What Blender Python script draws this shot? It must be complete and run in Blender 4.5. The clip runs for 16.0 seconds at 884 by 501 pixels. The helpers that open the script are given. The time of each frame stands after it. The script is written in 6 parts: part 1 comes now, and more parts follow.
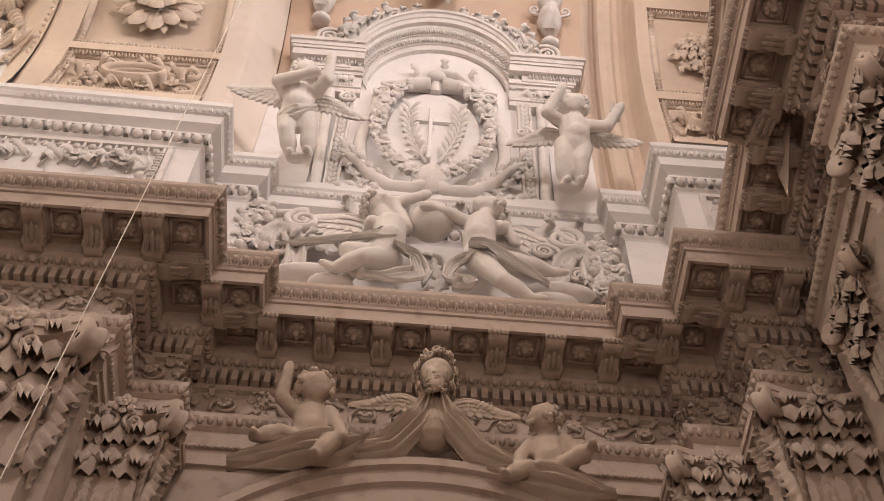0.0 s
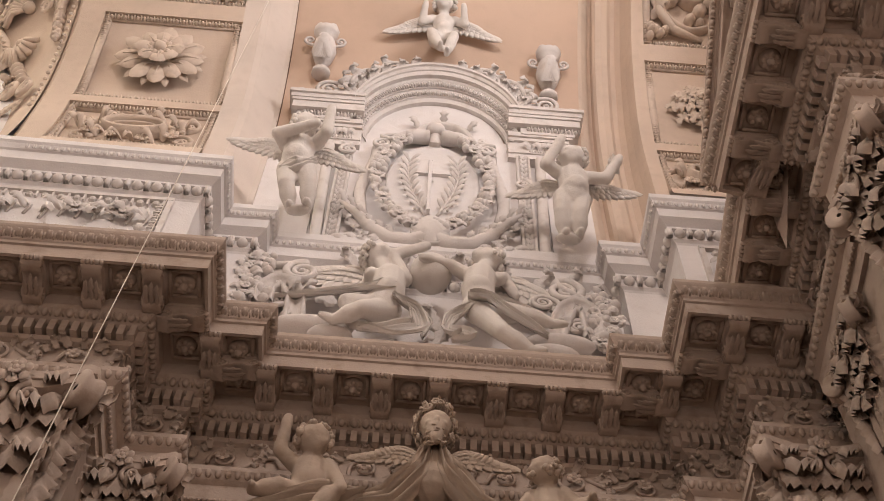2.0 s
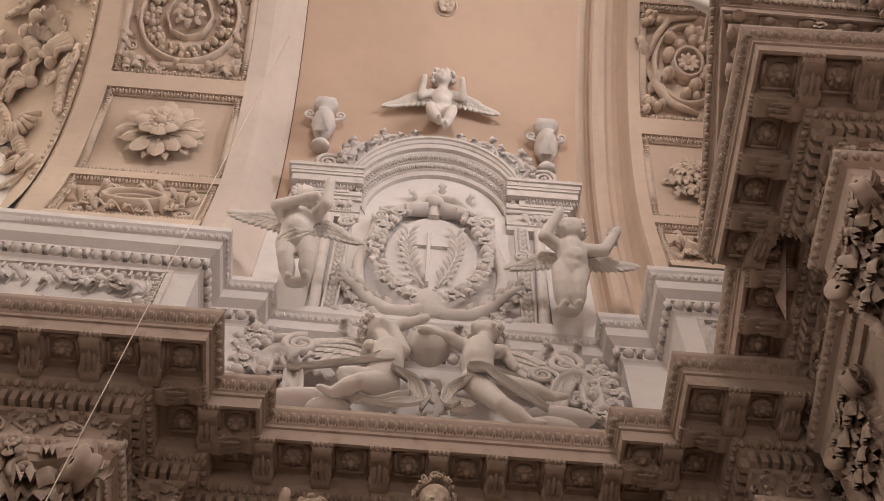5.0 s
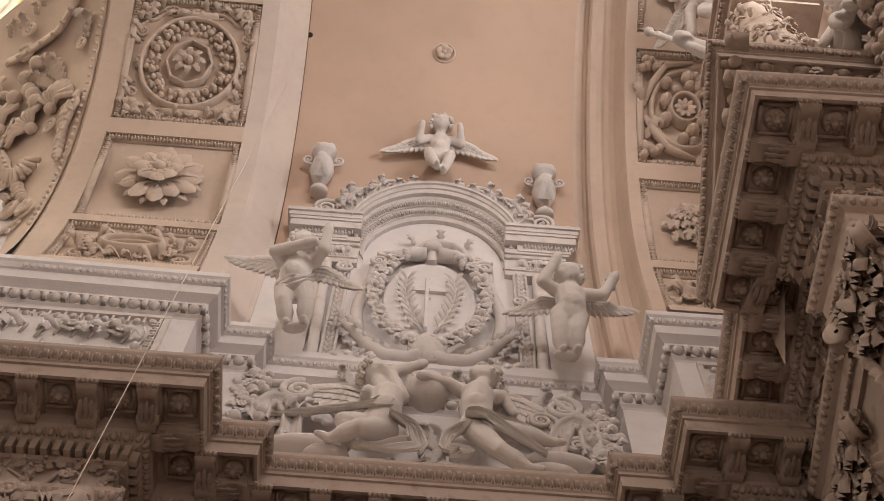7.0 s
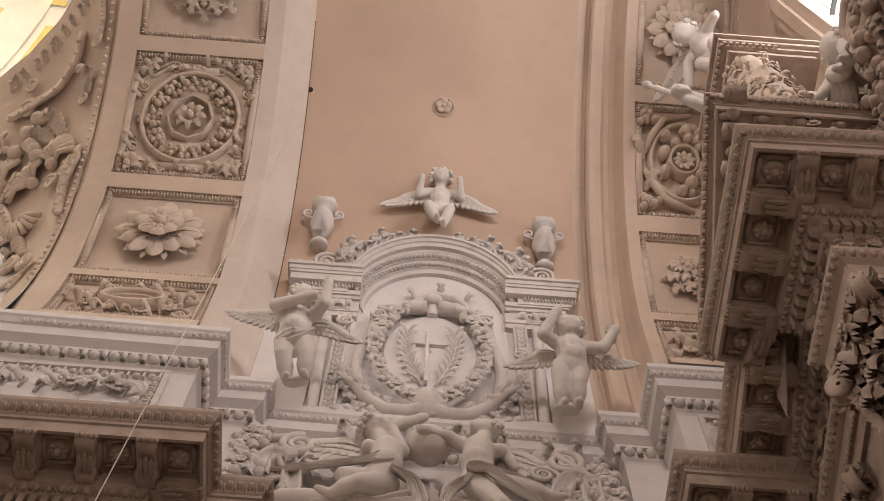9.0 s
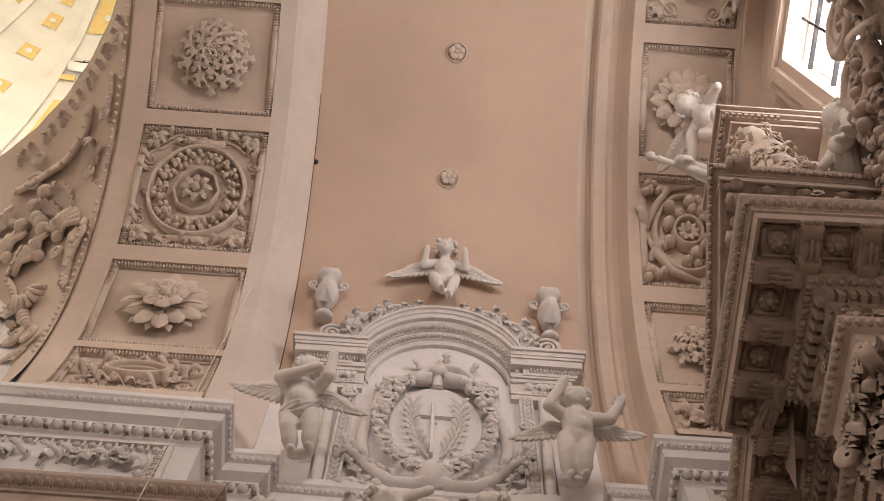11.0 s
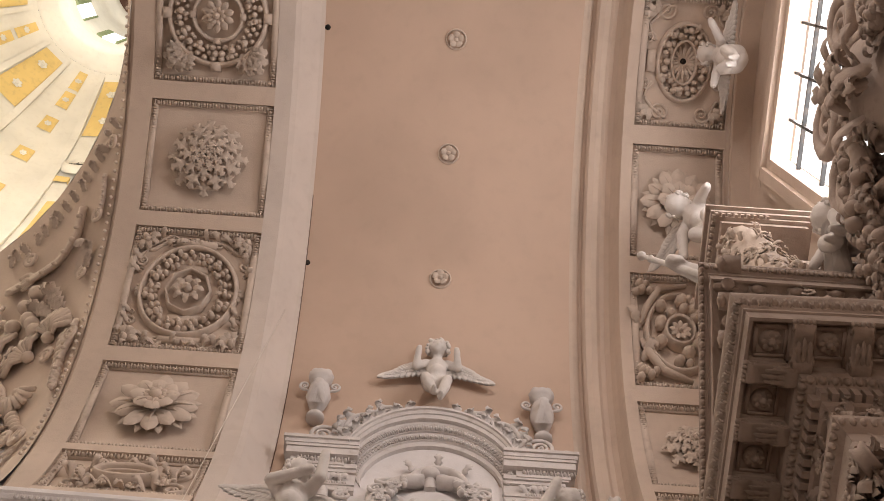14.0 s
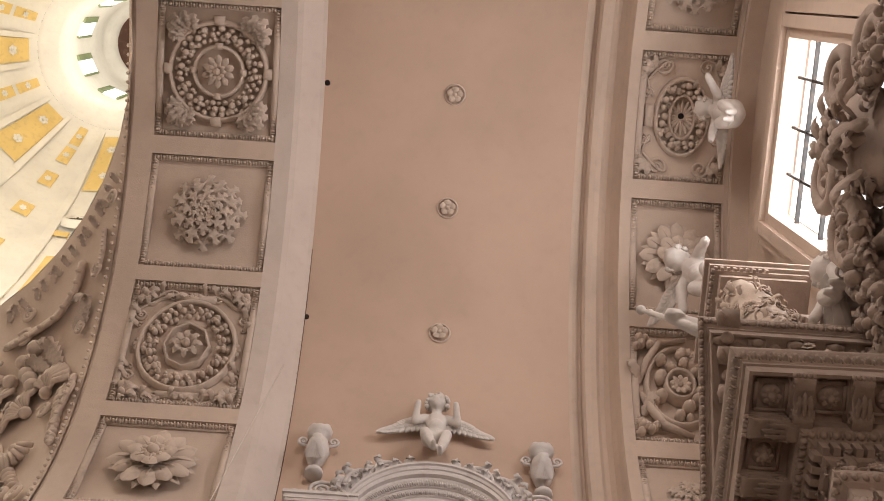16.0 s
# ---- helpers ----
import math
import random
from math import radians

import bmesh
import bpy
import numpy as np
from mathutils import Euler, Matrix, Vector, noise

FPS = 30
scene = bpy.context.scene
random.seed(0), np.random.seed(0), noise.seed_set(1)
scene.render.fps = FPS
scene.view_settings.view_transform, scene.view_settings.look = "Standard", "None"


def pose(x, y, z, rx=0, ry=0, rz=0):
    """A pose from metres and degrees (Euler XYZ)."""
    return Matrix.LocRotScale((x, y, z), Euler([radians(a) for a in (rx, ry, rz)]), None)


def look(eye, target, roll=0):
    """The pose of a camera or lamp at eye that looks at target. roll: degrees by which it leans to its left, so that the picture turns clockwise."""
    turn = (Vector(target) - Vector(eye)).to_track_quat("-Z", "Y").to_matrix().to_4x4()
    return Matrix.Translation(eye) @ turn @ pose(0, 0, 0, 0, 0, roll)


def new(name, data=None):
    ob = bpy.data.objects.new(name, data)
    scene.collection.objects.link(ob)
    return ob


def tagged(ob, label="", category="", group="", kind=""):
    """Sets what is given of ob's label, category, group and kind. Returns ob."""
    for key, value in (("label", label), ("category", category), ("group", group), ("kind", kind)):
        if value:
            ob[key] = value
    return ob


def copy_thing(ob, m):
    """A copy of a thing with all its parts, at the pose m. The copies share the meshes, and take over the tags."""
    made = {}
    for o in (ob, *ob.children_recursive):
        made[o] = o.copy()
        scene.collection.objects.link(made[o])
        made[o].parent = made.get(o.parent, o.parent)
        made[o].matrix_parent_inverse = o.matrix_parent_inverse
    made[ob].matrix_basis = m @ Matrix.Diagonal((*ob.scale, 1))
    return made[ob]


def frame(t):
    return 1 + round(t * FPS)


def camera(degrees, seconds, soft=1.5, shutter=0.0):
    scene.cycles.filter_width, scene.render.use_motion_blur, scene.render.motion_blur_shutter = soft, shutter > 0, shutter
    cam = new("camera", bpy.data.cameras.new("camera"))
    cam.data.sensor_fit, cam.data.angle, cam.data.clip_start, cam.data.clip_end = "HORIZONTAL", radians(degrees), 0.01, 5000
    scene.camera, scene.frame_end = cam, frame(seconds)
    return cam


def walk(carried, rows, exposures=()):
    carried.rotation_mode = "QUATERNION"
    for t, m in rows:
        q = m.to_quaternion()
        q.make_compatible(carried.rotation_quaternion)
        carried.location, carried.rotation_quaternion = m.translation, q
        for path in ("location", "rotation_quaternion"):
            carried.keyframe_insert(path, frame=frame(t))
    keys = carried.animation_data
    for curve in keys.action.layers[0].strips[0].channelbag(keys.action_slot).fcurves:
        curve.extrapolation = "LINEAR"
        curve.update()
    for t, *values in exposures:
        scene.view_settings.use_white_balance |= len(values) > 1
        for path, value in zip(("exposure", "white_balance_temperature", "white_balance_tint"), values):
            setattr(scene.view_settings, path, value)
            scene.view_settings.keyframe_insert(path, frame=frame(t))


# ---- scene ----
EYE = 1.6
cam = camera(37.65, 16.0, soft=0.9)
# seconds and the turn of the camera, which stands in one spot
ROWS = [
    (0.0, 148.779, -1.079, -4.478),
    (0.5, 149.339, -1.036, -4.424),
    (1.0, 149.914, -1.041, -4.450),
    (1.5, 150.493, -1.029, -4.437),
    (2.0, 151.061, -1.029, -4.452),
    (2.5, 151.619, -1.018, -4.447),
    (3.0, 152.187, -0.999, -4.448),
    (3.5, 152.718, -0.988, -4.460),
    (4.0, 153.246, -0.979, -4.446),
    (6.5, 155.725, -0.900, -4.413),
    (7.0, 156.241, -0.843, -4.365),
    (7.5, 156.783, -0.822, -4.393),
    (8.0, 157.351, -0.762, -4.323),
    (10.5, 160.837, -0.903, -3.978),
    (11.0, 161.723, -0.906, -3.904),
    (11.5, 162.629, -0.875, -3.902),
    (12.0, 163.466, -0.819, -3.912),
    (12.5, 164.188, -0.731, -3.902),
    (13.0, 164.836, -0.634, -3.885),
    (13.5, 165.507, -0.559, -3.867),
    (14.0, 166.144, -0.519, -3.860),
    (14.5, 166.781, -0.484, -3.827),
    (15.0, 167.386, -0.478, -3.822),
    (15.5, 167.986, -0.464, -3.794),
    (16.0, 168.538, -0.466, -3.800),
]
walk(cam, [(t, pose(0, 0, EYE, rx, ry, rz)) for t, rx, ry, rz in ROWS],
     exposures=[(0.0, 0.26), (2.0, 0.10), (4.0, -0.10), (7.5, -0.34), (11.5, -0.43), (16.0, -0.53)])

# ---- light ----
world = bpy.data.worlds.new("sky")
scene.world = world
world.use_nodes = True
wn = world.node_tree.nodes
sky = wn.new("ShaderNodeTexSky")
sky.sky_type, sky.sun_disc = "NISHITA", False
sky.sun_elevation, sky.sun_rotation = radians(40), radians(200)
world.node_tree.links.new(sky.outputs[0], wn["Background"].inputs[0])
wn["Background"].inputs[1].default_value = 0.06


def area_light(name, eye, target, size, size_y, watts, colour):
    lamp = bpy.data.lights.new(name, "AREA")
    lamp.shape, lamp.size, lamp.size_y, lamp.energy, lamp.color = "RECTANGLE", size, size_y, watts, colour
    ob = new(name, lamp)
    ob.matrix_world = look(eye, target)
    return ob


# daylight of the tall windows across the nave, of the window over the altar, and of the dome's drum; the low warm lamp
# is an added fill
area_light("window_light_south", (0.3, -2.35, 13.0), (0.1, 5.0, 9.6), 1.7, 1.2, 190, (1.0, 0.875, 0.81))
area_light("fill_light_low", (0.1, -3.0, 4.6), (-0.2, 5.0, 6.5), 1.4, 2.0, 50, (1.0, 0.76, 0.62))
area_light("window_light_east", (3.405, 1.10, 12.85), (0.0, 1.10, 12.85), 1.7, 2.5, 175, (1.0, 0.94, 0.93))
area_light("dome_light", (-7.2, 1.85, 20.5), (-7.2, 1.85, 30.0), 5.5, 5.5, 450, (1.0, 0.95, 0.86))
area_light("lantern_light", (-7.2, 1.85, 29.6), (-7.2, 1.85, 40.0), 1.5, 1.5, 30, (1.0, 0.95, 0.86))
area_light("drum_light", (-7.2, 1.85, 20.2), (-7.2, 1.85, 0.0), 5.0, 5.0, 640, (1.0, 0.90, 0.80))


# ---- building blocks ----
class Geo:
    """Points and faces gathered before they become one mesh."""

    def __init__(self):
        self.v, self.f, self.n = [], [], 0

    def add(self, v, f, m=None):
        v = np.asarray(v, float).reshape(-1, 3)
        if m is not None:
            m = np.array(m)
            v = v @ m[:3, :3].T + m[:3, 3]
        self.f += [tuple(i + self.n for i in q) for q in f]
        self.v.append(v)
        self.n += len(v)
        return self

    def join(self, other, m=None):
        return self.add(np.concatenate(other.v), other.f, m)

    def map(self, fn):
        self.v = [fn(np.concatenate(self.v))]
        return self

    def moved(self, m):
        g = Geo()
        return g.join(self, m)

    def grid(self, p, m=None, loop_u=False, loop_v=False):
        p = np.asarray(p, float)
        a, b = p.shape[:2]
        f = []
        for i in range(a if loop_u else a - 1):
            for j in range(b if loop_v else b - 1):
                i2, j2 = (i + 1) % a, (j + 1) % b
                f.append((i * b + j, i2 * b + j, i2 * b + j2, i * b + j2))
        return self.add(p.reshape(-1, 3), f, m)

    def box(self, x0, x1, y0, y1, z0, z1, m=None, bevel=0.0):
        b = min(bevel, (x1 - x0) * 0.4, (y1 - y0) * 0.4)
        v = [(x0, y0, z0), (x1, y0, z0), (x1, y1, z0), (x0, y1, z0),
             (x0, y0, z1 - b), (x1, y0, z1 - b), (x1, y1, z1 - b), (x0, y1, z1 - b)]
        f = [(0, 3, 2, 1), (0, 1, 5, 4), (1, 2, 6, 5), (2, 3, 7, 6), (3, 0, 4, 7)]
        if b:
            v += [(x0 + b, y0 + b, z1), (x1 - b, y0 + b, z1), (x1 - b, y1 - b, z1), (x0 + b, y1 - b, z1)]
            f += [(4, 5, 9, 8), (5, 6, 10, 9), (6, 7, 11, 10), (7, 4, 8, 11), (8, 9, 10, 11)]
        else:
            f.append((4, 5, 6, 7))
        return self.add(v, f, m)

    def ball(self, c, r, squash=(1, 1, 1), seg=8, rings=5, m=None):
        p = []
        for i in range(rings + 1):
            a = math.pi * i / rings
            p.append([(c[0] + r * squash[0] * math.sin(a) * math.cos(2 * math.pi * k / seg), c[1] + r * squash[1] * math.sin(a) * math.sin(2 * math.pi * k / seg),
                       c[2] + r * squash[2] * math.cos(a)) for k in range(seg)])
        return self.grid(p, m, loop_v=True)

    def tube(self, pts, radii, seg=6, m=None, flat=1.0):
        pts = np.asarray(pts, float)
        radii = np.broadcast_to(np.asarray(radii, float), (len(pts),))
        t = np.gradient(pts, axis=0)
        t /= np.linalg.norm(t, axis=1)[:, None] + 1e-9
        up = np.array([0.0, 0.0, 1.0]) if abs(t[:, 2]).mean() < 0.85 else np.array([0.0, 1.0, 0.0])
        ring = []
        for p, d, r in zip(pts, t, radii):
            a = np.cross(d, up)
            a /= np.linalg.norm(a) + 1e-9
            b = np.cross(a, d)
            ring.append([p + r * (math.cos(2 * math.pi * k / seg) * a + flat * math.sin(2 * math.pi * k / seg) * b) for k in range(seg)])
        ring = [[pts[0]] * seg] + ring + [[pts[-1]] * seg]
        return self.grid(ring, m, loop_v=True)

    def spiral(self, c, r, turns=1.6, thick=0.25, hand=1, start=0.0, tail=None, m=None, lift=0.0, seg=6):
        """A scroll in the xy plane, curled about c; tail: a point where its stem begins."""
        n = int(14 * turns)
        pts, rad = [], []
        for i in range(n + 1):
            k = i / n
            a = start + hand * 2 * math.pi * turns * k
            q = r * (1 - 0.82 * k)
            pts.append((c[0] + q * math.cos(a), c[1] + q * math.sin(a), c[2] + lift * k))
            rad.append(r * thick * (1 - 0.55 * k))
        if tail is not None:
            p0, d = np.array(pts[0]), np.array([-hand * math.sin(start), hand * math.cos(start), 0])
            q0 = np.array(tail, float)
            le = np.linalg.norm(p0 - q0)
            c1 = p0 - d * le * 0.5
            st = [(1 - k) ** 2 * q0 + 2 * k * (1 - k) * c1 + k * k * p0 for k in np.linspace(0, 1, 7)[:-1]]
            pts, rad = st + pts, [r * thick * 0.9] * 6 + rad
        self.tube(pts, rad, seg, m)
        return self.ball((c[0], c[1], c[2] + lift), r * 0.24, seg=6, rings=4, m=m)

    def leaf(self, length, width, curl=0.3, rise=0.15, lobes=4, cup=0.2, m=None, nu=12, sharp=0.5):
        """An acanthus leaf from the origin along +y, z outwards, with toothed lobes and a sunk midrib."""
        p = []
        nu = max(nu, 2 * lobes + 2)
        for i in range(nu + 1):
            t = i / nu
            w = width * 0.5 * (math.sin(math.pi * min(1, 0.14 + t * 0.88)) ** 0.6)
            tooth = 1 - sharp * abs(math.cos(math.pi * lobes * t)) ** 1.5
            if i == nu:
                w = 0.001
            y = length * (t - 0.12 * curl * t * t)
            z = rise * length * math.sin(math.pi * t * 0.9) - curl * length * max(0, t - 0.62) ** 2 * 1.2 + curl * 0.25 * length * t
            row = []
            for k, q, d in ((-1, tooth, -0.75), (-0.55, 0.5 + 0.5 * tooth, 0.75), (0, 1, -0.35), (0.55, 0.5 + 0.5 * tooth, 0.75), (1, tooth, -0.75)):
                row.append((k * w * q, y + 0.35 * abs(k) * w * q, z + cup * w * d))
            p.append(row)
        return self.grid(p, m)


def acanthus(length, width, curl=1.0, lobes=4, nu=18, tooth=0.42):
    """A standing acanthus leaf along +y whose tip rolls over towards +z."""
    p = []
    r = 0.15 * length * curl
    for i in range(nu + 1):
        t = i / nu
        if t < 0.62:
            y, z = t * length, 0.05 * length * math.sin(3 * t)
        else:
            a = (t - 0.62) / 0.38 * 3.3
            y, z = 0.62 * length + r * math.sin(a) * 1.3, 0.048 * length + r * (1 - math.cos(a))
        w = width * 0.5 * (0.75 + 0.4 * math.sin(math.pi * t)) * (1 - 0.55 * max(0, t - 0.7) / 0.3) * (1 - tooth * abs(math.cos(math.pi * lobes * t)) ** 1.5)
        row = []
        for k, d in ((-1, -0.10), (-0.72, 0.10), (-0.4, -0.02), (0, 0.12), (0.4, -0.02), (0.72, 0.10), (1, -0.10)):
            row.append((k * w, y + 0.22 * abs(k) * w, z + d * width))
        p.append(row)
    return Geo().grid(p)


def obj(name, g, material, parent=None, label="", smooth=True, mods=()):
    me = bpy.data.meshes.new(name)
    me.from_pydata(np.concatenate(g.v).tolist(), [], g.f)
    me.update()
    if smooth:
        me.shade_smooth()
    me.materials.append(material)
    ob = new(name, me)
    if parent is not None:
        ob.parent = parent
    if label:
        ob["label"] = label
    return ob


def part(name, g, material, parent, label="", smooth=True):
    return obj(name, g, material, parent, label, smooth)


def piece(name, me, m, parent):
    ob = new(name, me)
    ob.parent = parent
    ob.matrix_local = m
    return ob


def mesh_of(name, g, material, smooth=True):
    me = bpy.data.meshes.new(name)
    me.from_pydata(np.concatenate(g.v).tolist(), [], g.f)
    me.update()
    if smooth:
        me.shade_smooth()
    me.materials.append(material)
    return me


def thing(name, label, category, group="", kind="", m=None):
    ob = new(name)
    if m is not None:
        ob.matrix_world = m
    return tagged(ob, label, category, group, kind)


# ---- materials ----
def plaster(name, colour, dust=(0.30, 0.22, 0.16), dirt=0.35, grain=0.4, rough=0.85, scale=1.0):
    m = bpy.data.materials.new(name)
    m.use_nodes = True
    n, l = m.node_tree.nodes, m.node_tree.links
    b = n["Principled BSDF"]
    b.inputs["Roughness"].default_value = rough
    b.inputs["Specular IOR Level"].default_value = 0.25
    geo = n.new("ShaderNodeNewGeometry")
    big, fine, mid = n.new("ShaderNodeTexNoise"), n.new("ShaderNodeTexNoise"), n.new("ShaderNodeTexNoise")
    for q, sc, de in ((big, 1.1 * scale, 4), (mid, 9 * scale, 5), (fine, 70 * scale, 3)):
        q.inputs["Scale"].default_value, q.inputs["Detail"].default_value = sc, de
        l.new(geo.outputs["Position"], q.inputs["Vector"])
    r1 = n.new("ShaderNodeValToRGB")
    r1.color_ramp.elements[0].position, r1.color_ramp.elements[1].position = 0.38, 0.72
    l.new(big.outputs["Fac"], r1.inputs["Fac"])
    tone = n.new("ShaderNodeMix")
    tone.data_type = "RGBA"
    tone.inputs["A"].default_value = (*colour, 1)
    tone.inputs["B"].default_value = (*[c * 0.86 for c in colour], 1)
    l.new(r1.outputs["Color"], tone.inputs["Factor"])
    r2 = n.new("ShaderNodeValToRGB")
    r2.color_ramp.elements[0].position, r2.color_ramp.elements[1].position = 0.52, 0.80
    r2.color_ramp.elements[1].color = (dirt, dirt, dirt, 1)
    l.new(mid.outputs["Fac"], r2.inputs["Fac"])
    mix = n.new("ShaderNodeMix")
    mix.data_type = "RGBA"
    l.new(r2.outputs["Color"], mix.inputs["Factor"])
    l.new(tone.outputs["Result"], mix.inputs["A"])
    mix.inputs["B"].default_value = (*dust, 1)
    l.new(mix.outputs["Result"], b.inputs["Base Color"])
    bump = n.new("ShaderNodeBump")
    bump.inputs["Strength"].default_value, bump.inputs["Distance"].default_value = grain, 0.006
    add = n.new("ShaderNodeMath")
    l.new(fine.outputs["Fac"], add.inputs[0])
    l.new(mid.outputs["Fac"], add.inputs[1])
    l.new(add.outputs[0], bump.inputs["Height"])
    l.new(bump.outputs["Normal"], b.inputs["Normal"])
    return m


STUCCO = plaster("stucco", (0.735, 0.685, 0.658))
WALL = plaster("wall_plaster", (0.80, 0.76, 0.75), dirt=0.12)
ARCH = plaster("arch_plaster", (0.66, 0.535, 0.44), dirt=0.15)
ARCHSTUCCO = plaster("arch_stucco", (0.68, 0.565, 0.475), dirt=0.45)
# paler than ARCH: window light on the west reveal is put into its colour
LIT_REVEAL = plaster("lit_reveal_plaster", (0.70, 0.61, 0.545), dirt=0.12)
# browner than FIGURE: shade on the low figures put into the colour, plus dust
SHADED_DUSTY = plaster("shaded_dusty_figure_stucco", (0.58, 0.475, 0.39), dirt=0.5)
FIGURE = plaster("figure_stucco", (0.76, 0.71, 0.67), dirt=0.22)
VAULT = plaster("vault_paint", (0.635, 0.475, 0.37), dirt=0.10, grain=0.12, scale=0.7)
# browner than STUCCO: the lower cornices' shade is in this colour, with dust patches
SHADED_CORNICE = plaster("shaded_cornice_stucco", (0.53, 0.43, 0.365), dust=(0.22, 0.14, 0.08), dirt=0.55)
DARK = plaster("dark_hole", (0.02, 0.016, 0.014))
GOLD = plaster("ochre_paint", (0.84, 0.62, 0.25), dirt=0.3)
DOMEWHITE = plaster("dome_paint", (0.84, 0.80, 0.73), dirt=0.1)
FLOOR = plaster("floor_stone", (0.20, 0.145, 0.11))
IRON = plaster("iron", (0.03, 0.03, 0.03), rough=0.5)
WIRE = plaster("wire_cord", (0.75, 0.68, 0.6))
EMIT = bpy.data.materials.new("daylight_glass")
EMIT.use_nodes = True
EMIT.node_tree.nodes["Principled BSDF"].inputs["Emission Color"].default_value = (0.93, 0.96, 1.0, 1)
EMIT.node_tree.nodes["Principled BSDF"].inputs["Emission Strength"].default_value = 1.6

# ---- the plan: x along the wall, y towards it, z up ----
YW, RV, Z0, STEP = 5.0, 4.115, 10.5 + EYE, 0.27
YC, RI = YW - RV, RV - STEP
MAIN = [(-6.0, 3.70), (-1.14, 3.70), (-1.14, 4.12), (-0.833, 4.12), (-0.833, 4.32), (1.262, 4.32), (1.262, 4.15), (1.575, 4.15), (1.575, 3.745),
        (3.6, 3.745)]
ALTAR, ALTAR_UP = [(1.93, 4.0), (1.885, 3.195), (1.713, 3.17), (1.721, 1.90), (2.49, 1.885), (3.9, 1.86)], 0.40
ATTIC = [(-6.0, 4.14), (-1.41, 4.21), (-1.41, 4.606), (-1.065, 4.606), (-1.065, 4.83), (1.43, 4.87), (1.43, 4.68), (1.75, 4.68), (1.75, 4.25), (3.3, 4.24)]


def offset(plan, out):
    """The plan line moved by out metres towards the room, with mitred corners."""
    p = [np.array(q, float) for q in plan]
    nrm = []
    for a, b in zip(p, p[1:]):
        d = (b - a) / np.linalg.norm(b - a)
        nrm.append(np.array([d[1], -d[0]]))
    res = [p[0] + nrm[0] * out]
    for i in range(1, len(p) - 1):
        n1, n2 = nrm[i - 1], nrm[i]
        res.append(p[i] + (n1 + n2) * out / (1 + n1 @ n2))
    res.append(p[-1] + nrm[-1] * out)
    return res


def sweep(g, plan, profile):
    """Moulding: profile points (out, z) carried along the plan, each segment with its own faces, so that edges stay sharp."""
    rows = [[(*q, z + EYE) for q in offset(plan, o)] for o, z in profile]
    for j in range(len(plan) - 1):
        for a, b in zip(rows, rows[1:]):
            g.add([a[j], a[j + 1], b[j + 1], b[j]], [(0, 1, 2, 3)])
    return g


def stations(plan, out, spacing, lo=0, hi=None, inset=0.0):
    """Poses spaced evenly along the plan's segments: x along the wall, y outwards, z up; z = 0 at the eye's level."""
    p = offset(plan, out)
    res = []
    for j in range(lo, (len(p) - 1) if hi is None else hi):
        a, b = p[j], p[j + 1]
        le = np.linalg.norm(b - a)
        d = (b - a) / le
        n = max(1, round((le - 2 * inset) / spacing))
        for i in range(n):
            q = a + d * (inset + (le - 2 * inset) * (i + 0.5) / n)
            res.append((Matrix(((d[0], d[1], 0, q[0]), (d[1], -d[0], 0, q[1]), (0, 0, 1, EYE), (0, 0, 0, 1))), j, (le - 2 * inset) / n))
    return res


def on_vault(rho, phi0, x0):
    """Bends local (x, arc length, height) onto the barrel of radius rho."""
    def fn(v):
        ph = phi0 + v[:, 1] / rho
        r = rho - v[:, 2]
        return np.stack([x0 + v[:, 0], YC + r * np.cos(ph), Z0 + r * np.sin(ph)], 1)
    return fn


# ---- the large structure ----
def barrel(g, profile, phis, wall_to=None):
    """Surface of the profile points (x, radius) turned about the vault's axis; wall_to: carried straight down to that height."""
    rows = []
    for x, r in profile:
        row = [] if wall_to is None else [(x, YC + r, wall_to)]
        row += [(x, YC + r * math.cos(a), Z0 + r * math.sin(a)) for a in phis]
        rows.append(row)
    for a, b in zip(rows, rows[1:]):
        g.grid([a, b])
    return g


PHIS = [radians(a) for a in range(0, 181, 3)]
wall_bay = tagged(obj("wall_bay", barrel(Geo(), [(-1.36, RV), (1.50, RV)], [radians(a) for a in (0, 2, 4, 6, 8)], 8.5 + EYE), WALL), "pale plastered wall of the bay under the vault", "wall", kind="structure")
vault = tagged(obj("vault", barrel(Geo(), [(-1.36, RV), (1.50, RV)], [radians(8)] + PHIS[3:]), VAULT),
               "plain pinkish-beige plastered barrel vault", "vault", kind="structure")
reveal = barrel(Geo(), [(-1.36, RV), (-1.36, RV - 0.03), (-1.40, RV - 0.05), (-1.60, RI + 0.03), (-1.66, RI), (-1.84, RI)], PHIS, 8.5 + EYE)
g = barrel(Geo(), [(-3.185, RI), (-3.42, RI), (-3.455, RI + 0.02), (-3.52, RI + 0.10)], PHIS, 8.5 + EYE)
west_arch = tagged(obj("arch_west", g, ARCH, smooth=False), "broad pale stucco transverse arch with deep coffers", "arch", kind="structure")
part("reveal", reveal, LIT_REVEAL, west_arch, "smooth plaster reveal, toned paler for window light", smooth=False)
g = barrel(Geo(), [(1.50, RV), (1.54, RV + 0.015), (1.58, RV + 0.05), (1.61, RV + 0.085), (1.64, RV + 0.09), (1.645, RV - 0.02), (1.67, RV - 0.055), (1.73, RV - 0.07), (1.79, RV - 0.055), (1.83, RV), (1.88, RV + 0.02), (1.93, RV - 0.02), (1.965, RV - 0.12), (1.985, RI + 0.04), (2.0, RI), (2.12, RI)], PHIS, 8.5 + EYE)
barrel(g, [(3.12, RI), (3.4, RI)], PHIS, 8.5 + EYE)
